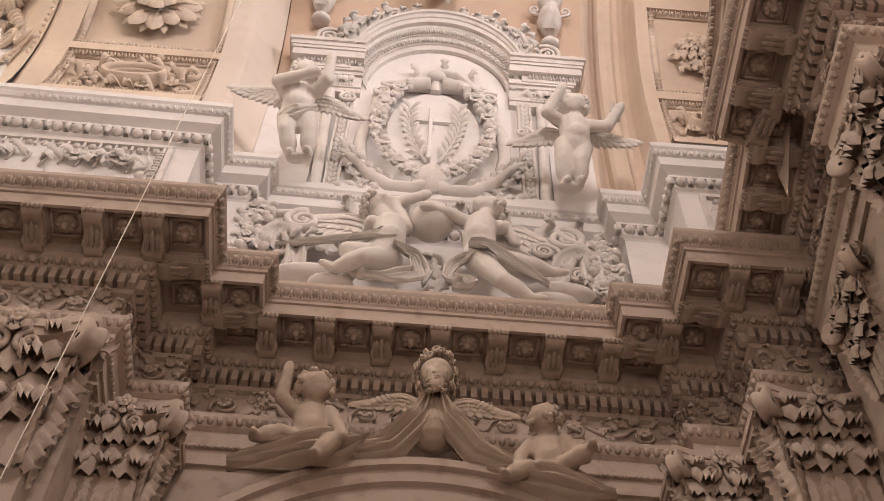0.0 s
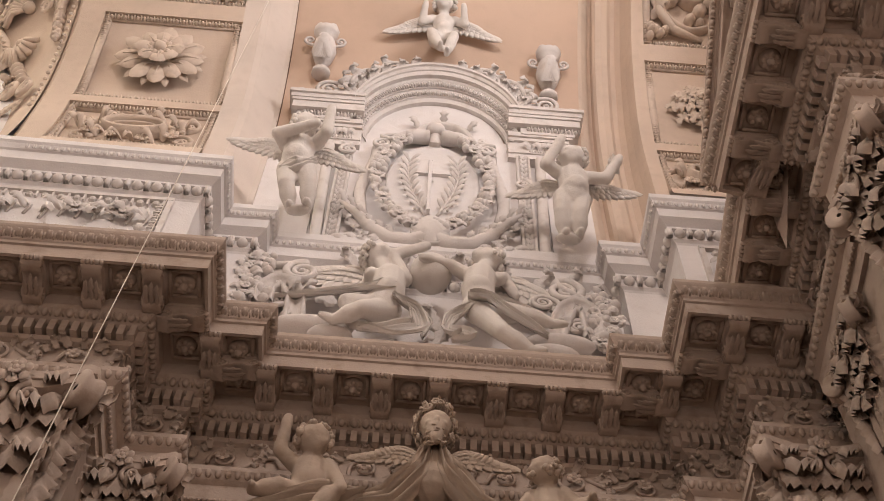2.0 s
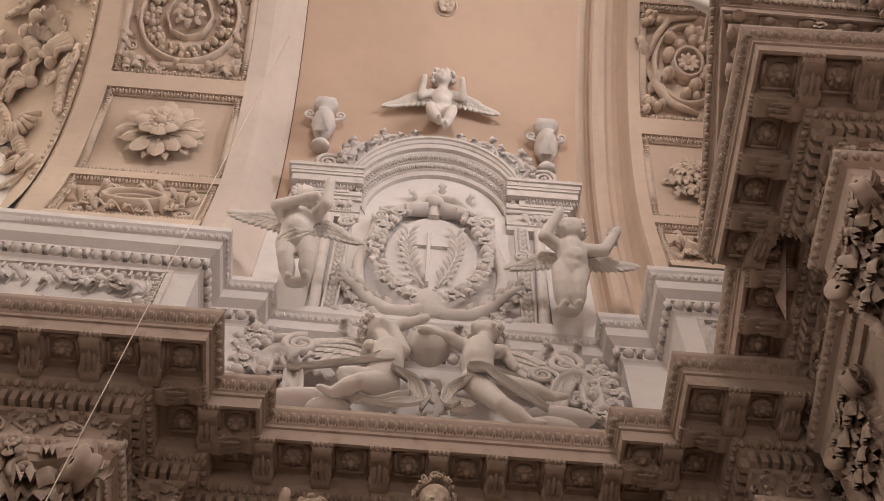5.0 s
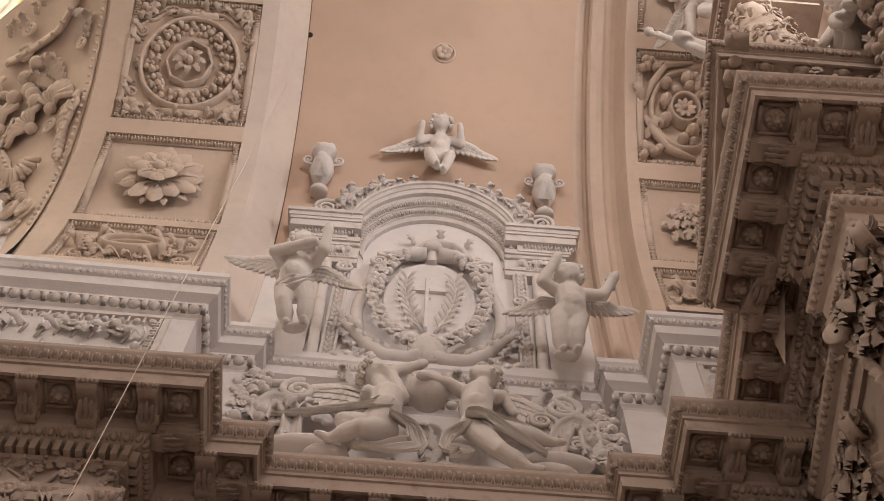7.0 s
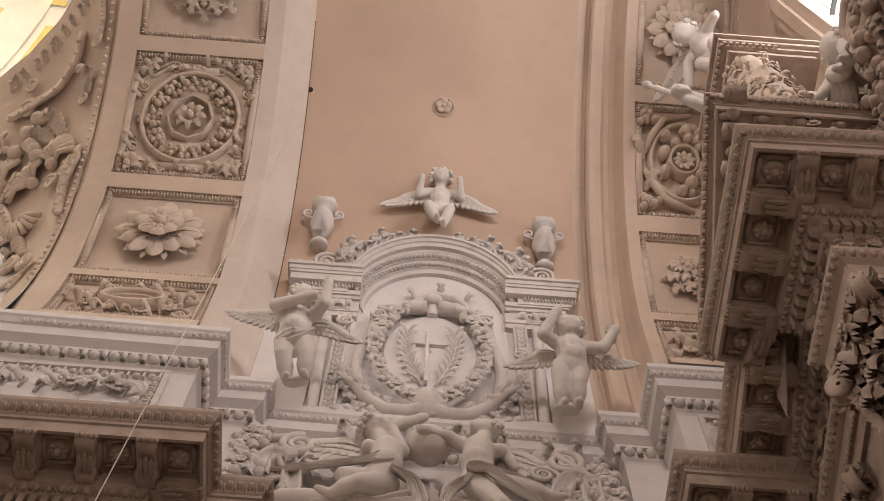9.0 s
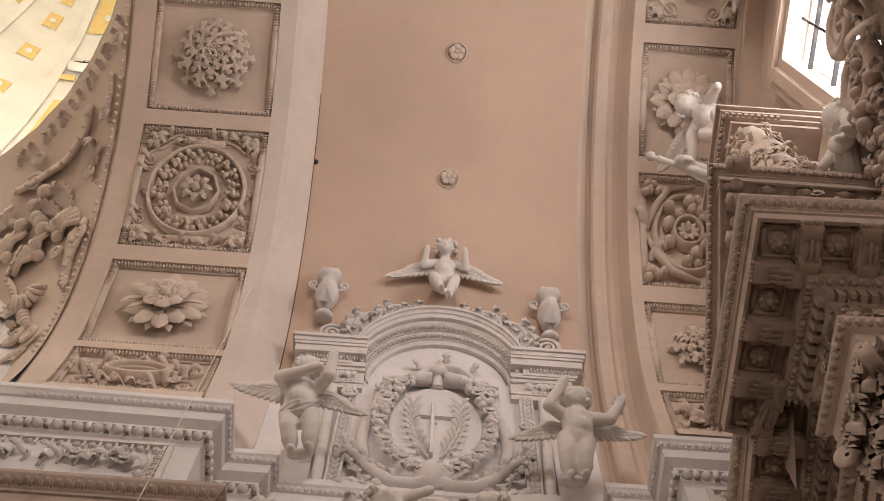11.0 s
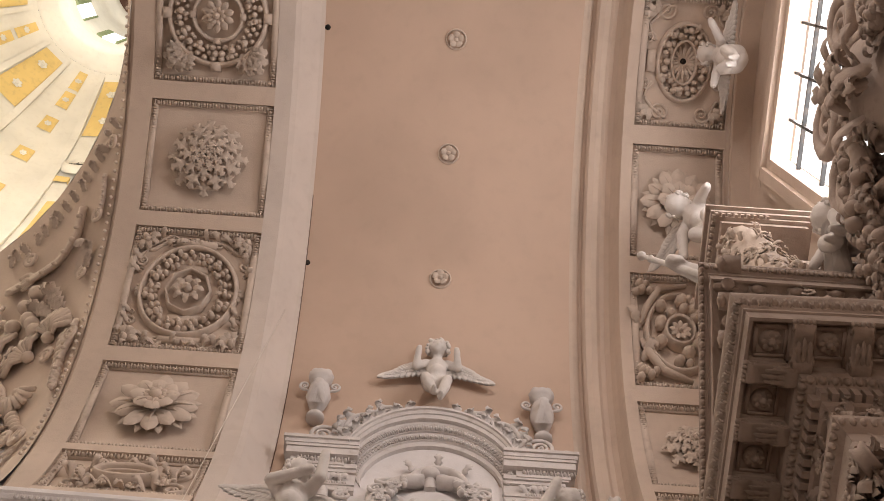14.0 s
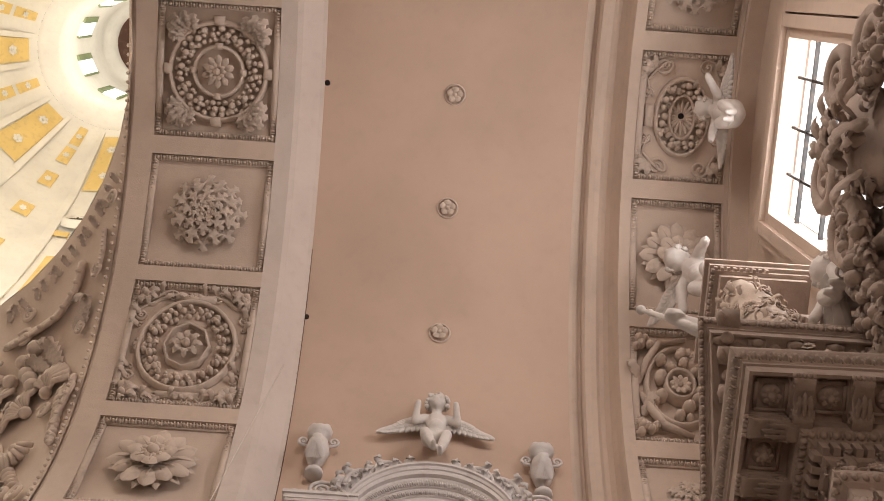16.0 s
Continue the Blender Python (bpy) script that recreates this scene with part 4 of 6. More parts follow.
# flaming urns on the vault beside the pediment
for x, s0, s1 in ((-1.03, 1.36, 2.02), (1.19, 1.26, 1.96)):
    H = s1 - s0
    urn = thing("urn", "small stucco urn with leaves set on the vault", "urn", "urns by the pediment")
    g, p = Geo(), []
    for t, r in ((0, 0.001), (0, 0.09), (0.08, 0.09), (0.12, 0.035), (0.2, 0.03), (0.28, 0.08), (0.5, 0.125), (0.72, 0.10), (0.8, 0.07), (0.86, 0.12), (0.95, 0.13), (1.0, 0.08), (0.97, 0.001)):
        p.append([(x + r * math.cos(a), s0 + H * t, 0.10 + r * math.sin(a)) for a in np.linspace(0, 2 * math.pi, 12, endpoint=False)])
    part("vase", g.grid(p, loop_v=True).map(on_bay), STUCCO, urn)
    for k in range(6):
        part("leaf", Geo().leaf(H * 0.5, 0.10, 0.5, 0.2, 3, nu=8).moved(rot((k - 2.5) * 0.16, x + (k - 2.5) * 0.03, s0 + H * 0.22, 0.20, tilt=0.1)).map(on_bay), STUCCO, urn)
    for s in (-1, 1):
        g = Geo().spiral((x + s * 0.15, s0 + H * 0.74, 0.1), 0.055, 1.4, 0.3, s, -1.57, tail=(x + s * 0.06, s0 + H * 0.4, 0.1))
        g.ball((x + s * 0.06, s0 + H * 1.0, 0.12), 0.05)
        part("handle", g.map(on_bay), STUCCO, urn)


# ---- figures: each one mesh of stucco ----
def limb(g, a, b, ra, rb, seg=10):
    a, b = np.array(a, float), np.array(b, float)
    d = (b - a)
    le = np.linalg.norm(d)
    d = d / le if le > 1e-6 else np.array([0.0, 0.0, 1.0])
    ts = [(-ra * math.cos(t), ra * math.sin(t)) for t in np.linspace(0.05, math.pi / 2, 4)]
    te = [(le + rb * math.sin(t), rb * math.cos(t)) for t in np.linspace(0, math.pi / 2 - 0.05, 4)]
    up = np.array([0, 0, 1.0]) if abs(d[2]) < 0.9 else np.array([1.0, 0, 0])
    u = np.cross(d, up)
    u /= np.linalg.norm(u)
    w = np.cross(d, u)
    rows = [[a + d * o + q * (math.cos(2 * math.pi * k / seg) * u + math.sin(2 * math.pi * k / seg) * w) for k in range(seg)] for o, q in ts + te]
    rows = [[a - d * ra] * seg] + rows + [[b + d * rb] * seg]
    return g.grid(rows, loop_v=True)


blob = limb


def melt(g, voxel):
    """The blobs run together into one smooth skin."""
    me = bpy.data.meshes.new("skin")
    me.from_pydata(np.concatenate(g.v).tolist(), [], g.f)
    ob = bpy.data.objects.new("skin", me)
    scene.collection.objects.link(ob)
    r = ob.modifiers.new("r", "REMESH")
    r.mode, r.voxel_size = "VOXEL", voxel
    sm = ob.modifiers.new("s", "SMOOTH")
    sm.factor, sm.iterations = 0.5, 4
    got = bpy.data.meshes.new_from_object(ob.evaluated_get(bpy.context.evaluated_depsgraph_get()))
    v = np.zeros(len(got.vertices) * 3)
    got.vertices.foreach_get("co", v)
    f = [tuple(p.vertices) for p in got.polygons]
    bpy.data.objects.remove(ob)
    return Geo().add(v.reshape(-1, 3), f)


def wing(length, width, n=10, thick=0.02):
    """A wing from its root at the origin along +x, rows of overlapping feathers trailing to -z, y outwards."""
    g = Geo()
    rise = lambda t: length * 0.20 * math.sin(math.pi * min(1, t * 1.05))
    for row, (k0, k1, drop, y, cnt) in enumerate(((0.15, 1.0, 1.0, 0.0, n), (0.10, 0.97, 0.70, 0.012, n), (0.06, 0.92, 0.46, 0.024, n + 1), (0.03, 0.88, 0.26, 0.036, n + 2))):
        for i in range(cnt):
            t = k0 + (k1 - k0) * i / (cnt - 1)
            a = -1.75 + 1.5 * t ** 1.2
            le = width * drop * (0.60 + 0.50 * t)
            pt = petal(le, length * 0.19, 0.018, 0.0, 6, 0.12)
            m = Matrix.Translation((length * t * 0.86, y * length * 2, rise(t))) @ Matrix.Rotation(-a + math.pi / 2 - math.pi, 4, "Y")
            flip = Matrix(((1, 0, 0, 0), (0, 0, 1, 0), (0, -1, 0, 0), (0, 0, 0, 1)))
            g.join(pt, m @ flip)
            g.join(pt, m @ flip @ Matrix.Translation((0, 0, -0.02)))
    arm = [(length * t * 0.88, 0.05 * length, rise(t)) for t in np.linspace(0, 1, 9)]
    g.tube(arm, np.linspace(0.085, 0.045, 9) * length, 8, flat=0.7)
    return g


def curls(g, c, r, n=34, seed=1):
    q = random.Random(seed)
    for i in range(n):
        z = q.uniform(-0.35, 1.0)
        a = q.uniform(0, 6.283)
        s = math.sqrt(max(0, 1 - z * z))
        d = np.array([s * math.cos(a), s * math.sin(a), z])
        if d[1] > 0.55 and z < 0.5:
            continue
        g.ball(np.array(c) + d * r * 0.98, r * q.uniform(0.22, 0.34), seg=6, rings=4)
    return g


def body(J, h, voxel=0.016, fat=1.18):
    """A chubby child's or angel's body from its joints, in units of the height h. J: head, chest, belly, hips, (elbow, hand) x 2, (knee, foot) x 2."""
    P = {k: np.array(v, float) * h for k, v in J.items()}
    g = Geo()
    blob = lambda g, a, b, ra, rb, seg=10: limb(g, a, b, ra * fat, rb * fat, seg)
    side = np.array(J.get("side", (1, 0, 0)), float) * h
    front = np.array(J.get("front", (0, 1, 0)), float) * h
    blob(g, P["chest"], P["belly"], 0.105 * h, 0.105 * h, 12)
    blob(g, P["belly"], P["hips"], 0.105 * h, 0.11 * h, 12)
    blob(g, P["belly"] + front * 0.03, P["belly"] + front * 0.035, 0.09 * h, 0.09 * h, 12)
    blob(g, P["chest"], P["head"], 0.05 * h, 0.055 * h)
    blob(g, P["head"], P["head"], 0.098 * h, 0.098 * h, 14)
    hf = np.array(J.get("face", J.get("front", (0, 1, 0))), float) * h
    down = (P["chest"] - P["head"])
    down = down / (np.linalg.norm(down) + 1e-9) * h
    blob(g, P["head"] + hf * 0.045 + down * 0.045, P["head"] + hf * 0.05 + down * 0.05, 0.06 * h, 0.058 * h)
    blob(g, P["head"] + hf * 0.095 + down * 0.008, P["head"] + hf * 0.105 + down * 0.03, 0.012 * h, 0.016 * h, 6)
    for s in (-1, 1):
        blob(g, P["head"] + hf * 0.068 + side * s * 0.04 + down * 0.035, P["head"] + hf * 0.069 + side * s * 0.04 + down * 0.036, 0.034 * h, 0.034 * h)
        blob(g, P["head"] + hf * 0.085 + side * s * 0.038 - down * 0.018, P["head"] + hf * 0.088 + side * s * 0.03 - down * 0.02, 0.015 * h, 0.012 * h, 6)
        sh = P["chest"] + side * s * 0.115 - down * 0.035
        e, w = P["elbow_" + "lr"[s > 0]], P["hand_" + "lr"[s > 0]]
        blob(g, sh, e, 0.052 * h, 0.042 * h)
        blob(g, e, w, 0.046 * h, 0.034 * h)
        blob(g, w, w + (w - e) / (np.linalg.norm(w - e) + 1e-9) * 0.05 * h, 0.04 * h, 0.032 * h)
        hp = P["hips"] + side * s * 0.06
        k, f = P["knee_" + "lr"[s > 0]], P["foot_" + "lr"[s > 0]]
        blob(g, hp, k, 0.085 * h, 0.058 * h, 12)
        blob(g, k, (k + f) / 2, 0.055 * h, 0.058 * h)
        blob(g, (k + f) / 2, f, 0.056 * h, 0.033 * h)
        toe = np.array(J.get("toe", (0, 1, -0.2)), float) * h
        blob(g, f, f + toe * 0.09, 0.035 * h, 0.024 * h)
    curls(g, P["head"], 0.098 * h, seed=int(abs(P["head"][0]) * 97) + 3)
    g = melt(g, voxel)
    # locks of hair, away from the face
    q, hd = random.Random(int(h * 1000)), hf / (np.linalg.norm(hf) + 1e-9)
    for i in range(110):
        d = np.array([q.gauss(0, 1), q.gauss(0, 1), q.gauss(0, 1)])
        d /= np.linalg.norm(d)
        if d @ hd > 0.45 or d @ (down / h) > 0.45:
            continue
        g.ball(P["head"] + d * 0.118 * h, h * q.uniform(0.018, 0.030), seg=6, rings=4)
    return g


def drape(pts, w, n=5, seed=0):
    """A length of cloth along a line, crumpled into folds."""
    q = random.Random(seed)
    line = [np.array(p, float) for p in pts]
    k = np.linspace(0, len(line) - 1, 22)
    mid = [np.array([np.interp(t, range(len(line)), [p[c] for p in line]) for c in range(3)]) for t in k]
    ph, sway = q.uniform(0, 6), [q.uniform(-0.5, 0.5) for _ in range(4)]
    rows = []
    for i, c in enumerate(mid):
        t = i / 21
        tg = mid[min(i + 1, 21)] - mid[max(i - 1, 0)]
        tg = tg / (np.linalg.norm(tg) + 1e-9)
        ac = np.cross(tg, np.array([0, 1.0, 0]))
        ac = ac / (np.linalg.norm(ac) + 1e-9)
        wd = w * (0.55 + 0.45 * math.sin(math.pi * min(1, t * 1.1)) + 0.25 * math.sin(t * 7 + ph)) * (1 - 0.75 * t ** 6) * (1 - 0.6 * (1 - t) ** 8)
        row = []
        for j in range(25):
            v = j / 24 - 0.5
            fold = math.sin(2 * math.pi * n * 0.55 * v + ph + 2.2 * math.sin(3 * t + sway[0])) + 0.45 * math.sin(2 * math.pi * n * v + 5 * t + sway[1] * 6)
            row.append(c + ac * v * wd * (1 + 0.15 * math.sin(9 * t + sway[2])) + np.array([0, 0.16 * w * fold - 1.2 * w * v * v, 0.03 * w * fold]))
        rows.append(row)
    return Geo().grid(rows)


def statue(name, label, geos, m, group="", material=None):
    g = Geo()
    for q in geos:
        g.join(q)
    return tagged(obj(name, g.moved(m), material or FIGURE), label, "statue", group)


def at(x, y, z, turn=180, lean=0.0, roll=0.0):
    """Stands a figure (facing local +y) at a place, turned to the room."""
    return Matrix.Translation((x, y, z + EYE)) @ Matrix.Rotation(radians(turn), 4, "Z") @ Matrix.Rotation(radians(lean), 4, "X") @ Matrix.Rotation(radians(roll), 4, "Y")


# local +x shows to the left when a figure faces the room
b = body(dict(head=(-0.05, 0.05, 0.88), chest=(0, 0.0, 0.68), belly=(0.02, 0.02, 0.54), hips=(0.02, 0, 0.45), face=(-0.5, 0.85, 0.1),
              elbow_l=(-0.22, 0.12, 0.74), hand_l=(-0.25, 0.14, 0.93), elbow_r=(0.16, 0.14, 0.72), hand_r=(-0.10, 0.2, 0.74),
              knee_l=(-0.08, 0.06, 0.25), foot_l=(-0.07, 0.02, 0.04), knee_r=(0.09, 0.07, 0.25), foot_r=(0.06, 0.0, 0.04)), 1.14, 0.013)
w1 = wing(0.34, 0.30).moved(Matrix.Translation((0.09, -0.08, 0.84)) @ Matrix.Rotation(radians(-24), 4, "Y"))
w2 = wing(0.36, 0.24).moved(Matrix.Translation((-0.09, -0.08, 0.80)) @ Matrix.Scale(-1, 4, (1, 0, 0)) @ Matrix.Rotation(radians(22), 4, "Y"))
cl = drape([(0.17, 0.08, 0.46), (0.0, 0.17, 0.46), (-0.16, 0.08, 0.56)], 0.16, 6, 2)
base = Geo().ball((0, 0.03, 0.0), 0.12, (0.9, 0.55, 0.3), 12, 8)
statue("putto", "white stucco winged child standing with raised arms", [b, w1, w2, cl, base], at(-0.91, 4.66, 8.86, 176, -20, 4) @ Matrix.Scale(0.9, 4), "putti by the wreath")
b = body(dict(head=(0.02, 0.08, 0.87), chest=(0, 0.03, 0.68), belly=(-0.02, 0.04, 0.54), hips=(-0.01, 0.02, 0.45), face=(0.3, 0.95, 0.0),
              elbow_l=(-0.26, 0.10, 0.68), hand_l=(-0.34, 0.12, 0.88), elbow_r=(0.24, 0.12, 0.70), hand_r=(0.15, 0.16, 0.95),
              knee_l=(-0.07, 0.08, 0.25), foot_l=(-0.08, 0.04, 0.04), knee_r=(0.07, 0.06, 0.25), foot_r=(0.03, 0.02, 0.03)), 1.08, 0.013)
w1 = wing(0.30, 0.26).moved(Matrix.Translation((0.10, -0.06, 0.72)) @ Matrix.Rotation(radians(22), 4, "Y"))
w2 = wing(0.30, 0.28).moved(Matrix.Translation((-0.09, -0.06, 0.74)) @ Matrix.Scale(-1, 4, (1, 0, 0)) @ Matrix.Rotation(radians(-12), 4, "Y"))
cl = drape([(-0.33, 0.10, 0.86), (-0.37, 0.12, 0.96), (-0.33, 0.10, 1.06)], 0.14, 4, 3)
base = Geo().ball((0, 0.03, 0.0), 0.12, (0.9, 0.55, 0.3), 12, 8)
statue("putto", "white stucco winged child lifting a cloth in one hand", [b, w1, w2, cl, base], at(1.18, 4.70, 8.80, 184, -18, -3) @ Matrix.Scale(0.92, 4), "putti by the wreath")
SEAT = dict(head=(0.0, 0.08, 0.86), chest=(0, 0.0, 0.66), belly=(0, 0.03, 0.50), hips=(0, 0.0, 0.38), elbow_l=(-0.19, 0.10, 0.60), hand_l=(-0.27, 0.16, 0.52),
            elbow_r=(0.19, 0.10, 0.60), hand_r=(0.27, 0.16, 0.52), knee_l=(-0.10, 0.20, 0.30), foot_l=(-0.05, 0.20, 0.08), knee_r=(0.10, 0.20, 0.32), foot_r=(0.03, 0.20, 0.12))
b = body(dict(SEAT, knee_l=(-0.11, 0.17, 0.27), foot_l=(-0.05, 0.16, 0.02), knee_r=(0.11, 0.16, 0.31), foot_r=(0.02, 0.18, 0.08), elbow_l=(-0.22, 0.05, 0.60), hand_l=(-0.20, 0.14, 0.72), elbow_r=(0.22, 0.05, 0.60), hand_r=(0.20, 0.14, 0.72)), 0.98, 0.014, 1.0)
w1 = wing(0.36, 0.24).moved(Matrix.Translation((0.07, -0.03, 0.66)) @ Matrix.Rotation(radians(14), 4, "Y"))
w2 = wing(0.36, 0.24).moved(Matrix.Translation((-0.07, -0.03, 0.66)) @ Matrix.Scale(-1, 4, (1, 0, 0)) @ Matrix.Rotation(radians(14), 4, "Y"))
ph = radians(21.6)
tang = Matrix(((-1, 0, 0, 0.125), (0, -math.cos(ph), -math.sin(ph), YC + RV * math.cos(ph)), (0, -math.sin(ph), math.cos(ph), Z0 + RV * math.sin(ph)), (0, 0, 0, 1))) @ Matrix.Translation((0, 0.16, 0))
TOP_PUTTO = [b, w1, w2]
statue("putto", "winged stucco child seated on the pediment's crown", TOP_PUTTO, tang @ Matrix.Scale(1.0, 4))

# ---- the attic relief: two flying angels between scrolls ----
def flyer(h, origin, **joints):
    """A body whose joints are given in the place's own metres, above the eye's level, facing the room."""
    J = {k: [(a - b) / h for a, b in zip(v, origin)] for k, v in joints.items() if k not in ("face", "toe")}
    return body(dict(J, front=(0, -1, 0), side=(1, 0.1, 0), face=joints["face"], toe=joints["toe"]), h, 0.012, 1.06).moved(Matrix.Translation((origin[0], origin[1], origin[2] + EYE)))


LIFT = Matrix.Translation((0, 0, EYE))
west_body = flyer(1.06, (-0.15, 4.7, 7.3), head=(-0.262, 4.72, 8.36), chest=(-0.155, 4.70, 8.02), belly=(-0.15, 4.67, 7.76), hips=(-0.20, 4.70, 7.60), face=(0.5, -0.6, 0.5), toe=(-0.9, -0.2, 0.3),
                  elbow_r=(-0.150, 4.68, 8.34), hand_r=(0.06, 4.70, 8.53), elbow_l=(-0.31, 4.80, 8.10), hand_l=(-0.36, 4.82, 8.0), knee_r=(-0.32, 4.60, 7.43), foot_r=(-0.50, 4.66, 7.36), knee_l=(-0.43, 4.66, 7.60), foot_l=(-0.36, 4.74, 7.44))
spin = Matrix.Rotation(math.pi, 4, "Z")
west_wing = wing(0.47, 0.40, 11).moved(LIFT @ Matrix.Translation((-0.27, 4.84, 8.22)) @ spin @ Matrix.Rotation(radians(-6), 4, "Y"))
west_cloth = [drape([(-0.10, 4.60, 7.72), (-0.24, 4.60, 7.72), (-0.45, 4.72, 7.84), (-0.95, 4.80, 7.80)], 0.12, 9, 4).moved(LIFT), drape([(-0.12, 4.60, 7.62), (0.04, 4.66, 7.56), (0.09, 4.70, 7.40), (-0.12, 4.68, 7.30), (-0.34, 4.66, 7.28)], 0.14, 9, 5).moved(LIFT),
              drape([(0.0, 4.72, 7.72), (0.14, 4.80, 7.62), (0.10, 4.80, 7.42)], 0.10, 8, 31).moved(LIFT)]
statue("angel", "stucco angel reclining in flight with one arm raised and streaming drapery", [west_body, west_wing] + west_cloth, Matrix.Identity(4), "flying angels")
east_body = flyer(1.06, (0.5, 4.7, 7.3), head=(0.555, 4.74, 8.46), chest=(0.495, 4.68, 8.10), belly=(0.475, 4.66, 7.85), hips=(0.51, 4.69, 7.68), face=(-0.5, -0.7, 0.4), toe=(0.9, -0.2, -0.2),
                  elbow_l=(0.29, 4.64, 8.17), hand_l=(0.12, 4.58, 8.14), elbow_r=(0.68, 4.76, 8.26), hand_r=(0.74, 4.78, 8.12), knee_r=(0.76, 4.64, 7.58), foot_r=(0.99, 4.68, 7.55), knee_l=(0.63, 4.60, 7.27), foot_l=(0.82, 4.64, 7.14))
east_wing = wing(0.40, 0.42, 11).moved(LIFT @ Matrix.Translation((0.62, 4.84, 8.34)) @ Matrix.Scale(-1, 4, (0, 1, 0)) @ Matrix.Rotation(radians(22), 4, "Y"))
east_cloth = [drape([(0.40, 4.58, 7.66), (0.54, 4.55, 7.60), (0.66, 4.58, 7.50), (0.95, 4.68, 7.36)], 0.11, 9, 7).moved(LIFT), drape([(0.44, 4.64, 7.62), (0.30, 4.70, 7.56), (0.26, 4.72, 7.42), (0.42, 4.70, 7.32), (0.30, 4.68, 7.24)], 0.13, 9, 8).moved(LIFT),
              drape([(0.60, 4.78, 7.98), (0.82, 4.82, 7.90), (1.02, 4.84, 7.72)], 0.14, 9, 33).moved(LIFT)]
statue("angel", "stucco angel stretched in flight with bare legs and loose drapery", [east_body, east_wing] + east_cloth, Matrix.Identity(4), "flying angels")
g = Geo().ball((0.138, 4.72, 8.18 + EYE), 0.155, (1, 1, 1.05), 24, 16)
tagged(obj("globe", g, FIGURE), "smooth stucco globe held between the two angels", "globe")

relief = thing("scroll_relief", "stucco scrolls, leaves and garlands round the angels", "relief")


def strap(line, w, r=0.03):
    """A broad rolled strap along (x, z) points, its face to the room."""
    k = np.linspace(0, len(line) - 1, 30)
    pts = [(np.interp(t, range(len(line)), [q[0] for q in line]), 4.80, np.interp(t, range(len(line)), [q[1] for q in line]) + EYE) for t in k]
    rows = []
    for i, c in enumerate(pts):
        tg = np.array(pts[min(i + 1, 29)]) - np.array(pts[max(i - 1, 0)])
        ac = np.cross(tg / (np.linalg.norm(tg) + 1e-9), (0, 1.0, 0))
        rows.append([np.array(c) + ac * w * o + np.array((0, d, 0)) for o, d in ((-0.5, 0.12), (-0.5, -r), (-0.38, -2 * r), (-0.28, -r), (0, 0.2 * r), (0.28, -r), (0.38, -2 * r), (0.5, -r), (0.5, 0.12))])
    return Geo().grid(rows)


def turned(x, z, y=4.80):
    return Matrix(((1, 0, 0, x), (0, 0, -1, y), (0, 1, 0, z + EYE), (0, 0, 0, 1)))


part("strap", strap([(-1.03, 7.72), (-1.03, 7.90), (-0.96, 8.02), (-0.86, 7.98), (-0.80, 7.80), (-0.78, 7.45)], 0.15), STUCCO, relief)
part("strap", strap([(1.02, 7.50), (1.06, 7.72), (1.12, 7.92), (1.21, 8.00), (1.29, 7.90), (1.30, 7.55)], 0.16), STUCCO, relief)
for x, z, r, hand, tx, tz in ((-0.80, 8.20, 0.13, 1, -1.05, 8.26), (-0.93, 7.78, 0.075, -1, -1.0, 7.95), (1.13, 8.20, 0.14, -1, 1.36, 8.02), (1.20, 7.72, 0.085, 1, 1.28, 7.9), (0.96, 8.02, 0.08, 1, 1.05, 7.7)):
    part("scroll", Geo().spiral((0, 0, 0), r, 1.9, 0.26, hand, 1.57, tail=(tx - x, tz - z, 0), seg=10).moved(turned(x, z)), STUCCO, relief)
for x, z, sx, le in ((-0.66, 7.44, 1, 0.30), (-0.52, 7.34, 1, 0.16), (1.04, 7.44, -1, 0.26), (0.98, 7.30, -1, 0.2)):
    g = Geo().ball((0, 0, 0), 1.0, (le, 0.075, 0.09), 14, 8, turned(x, z, 4.78))
    part("shell_foot", g, STUCCO, relief)
for x0, x1, z0, z1 in ((-1.22, -1.02, 7.72, 8.42), (1.32, 1.46, 7.5, 8.15)):
    for i in range(15):
        x, z = RND.uniform(x0, x1), z0 + (z1 - z0) * (i + 0.5) / 15
        g = Geo()
        if i % 3 == 0:
            flower(g, (0, 0, 0.02), 0.08, 6, 2, 0.6)
        for k in range(3):
            g.ball((RND.uniform(-0.06, 0.06), RND.uniform(-0.05, 0.05), RND.uniform(0, 0.05)), RND.uniform(0.032, 0.05), seg=8, rings=6)
        g.join(Geo().leaf(0.14, 0.08, 0.6, 0.3, 3, nu=8), rot(RND.uniform(0, 6.3), 0, 0, 0, tilt=0.3))
        part("posy", g.moved(turned(x, z, 4.82)), STUCCO, relief)
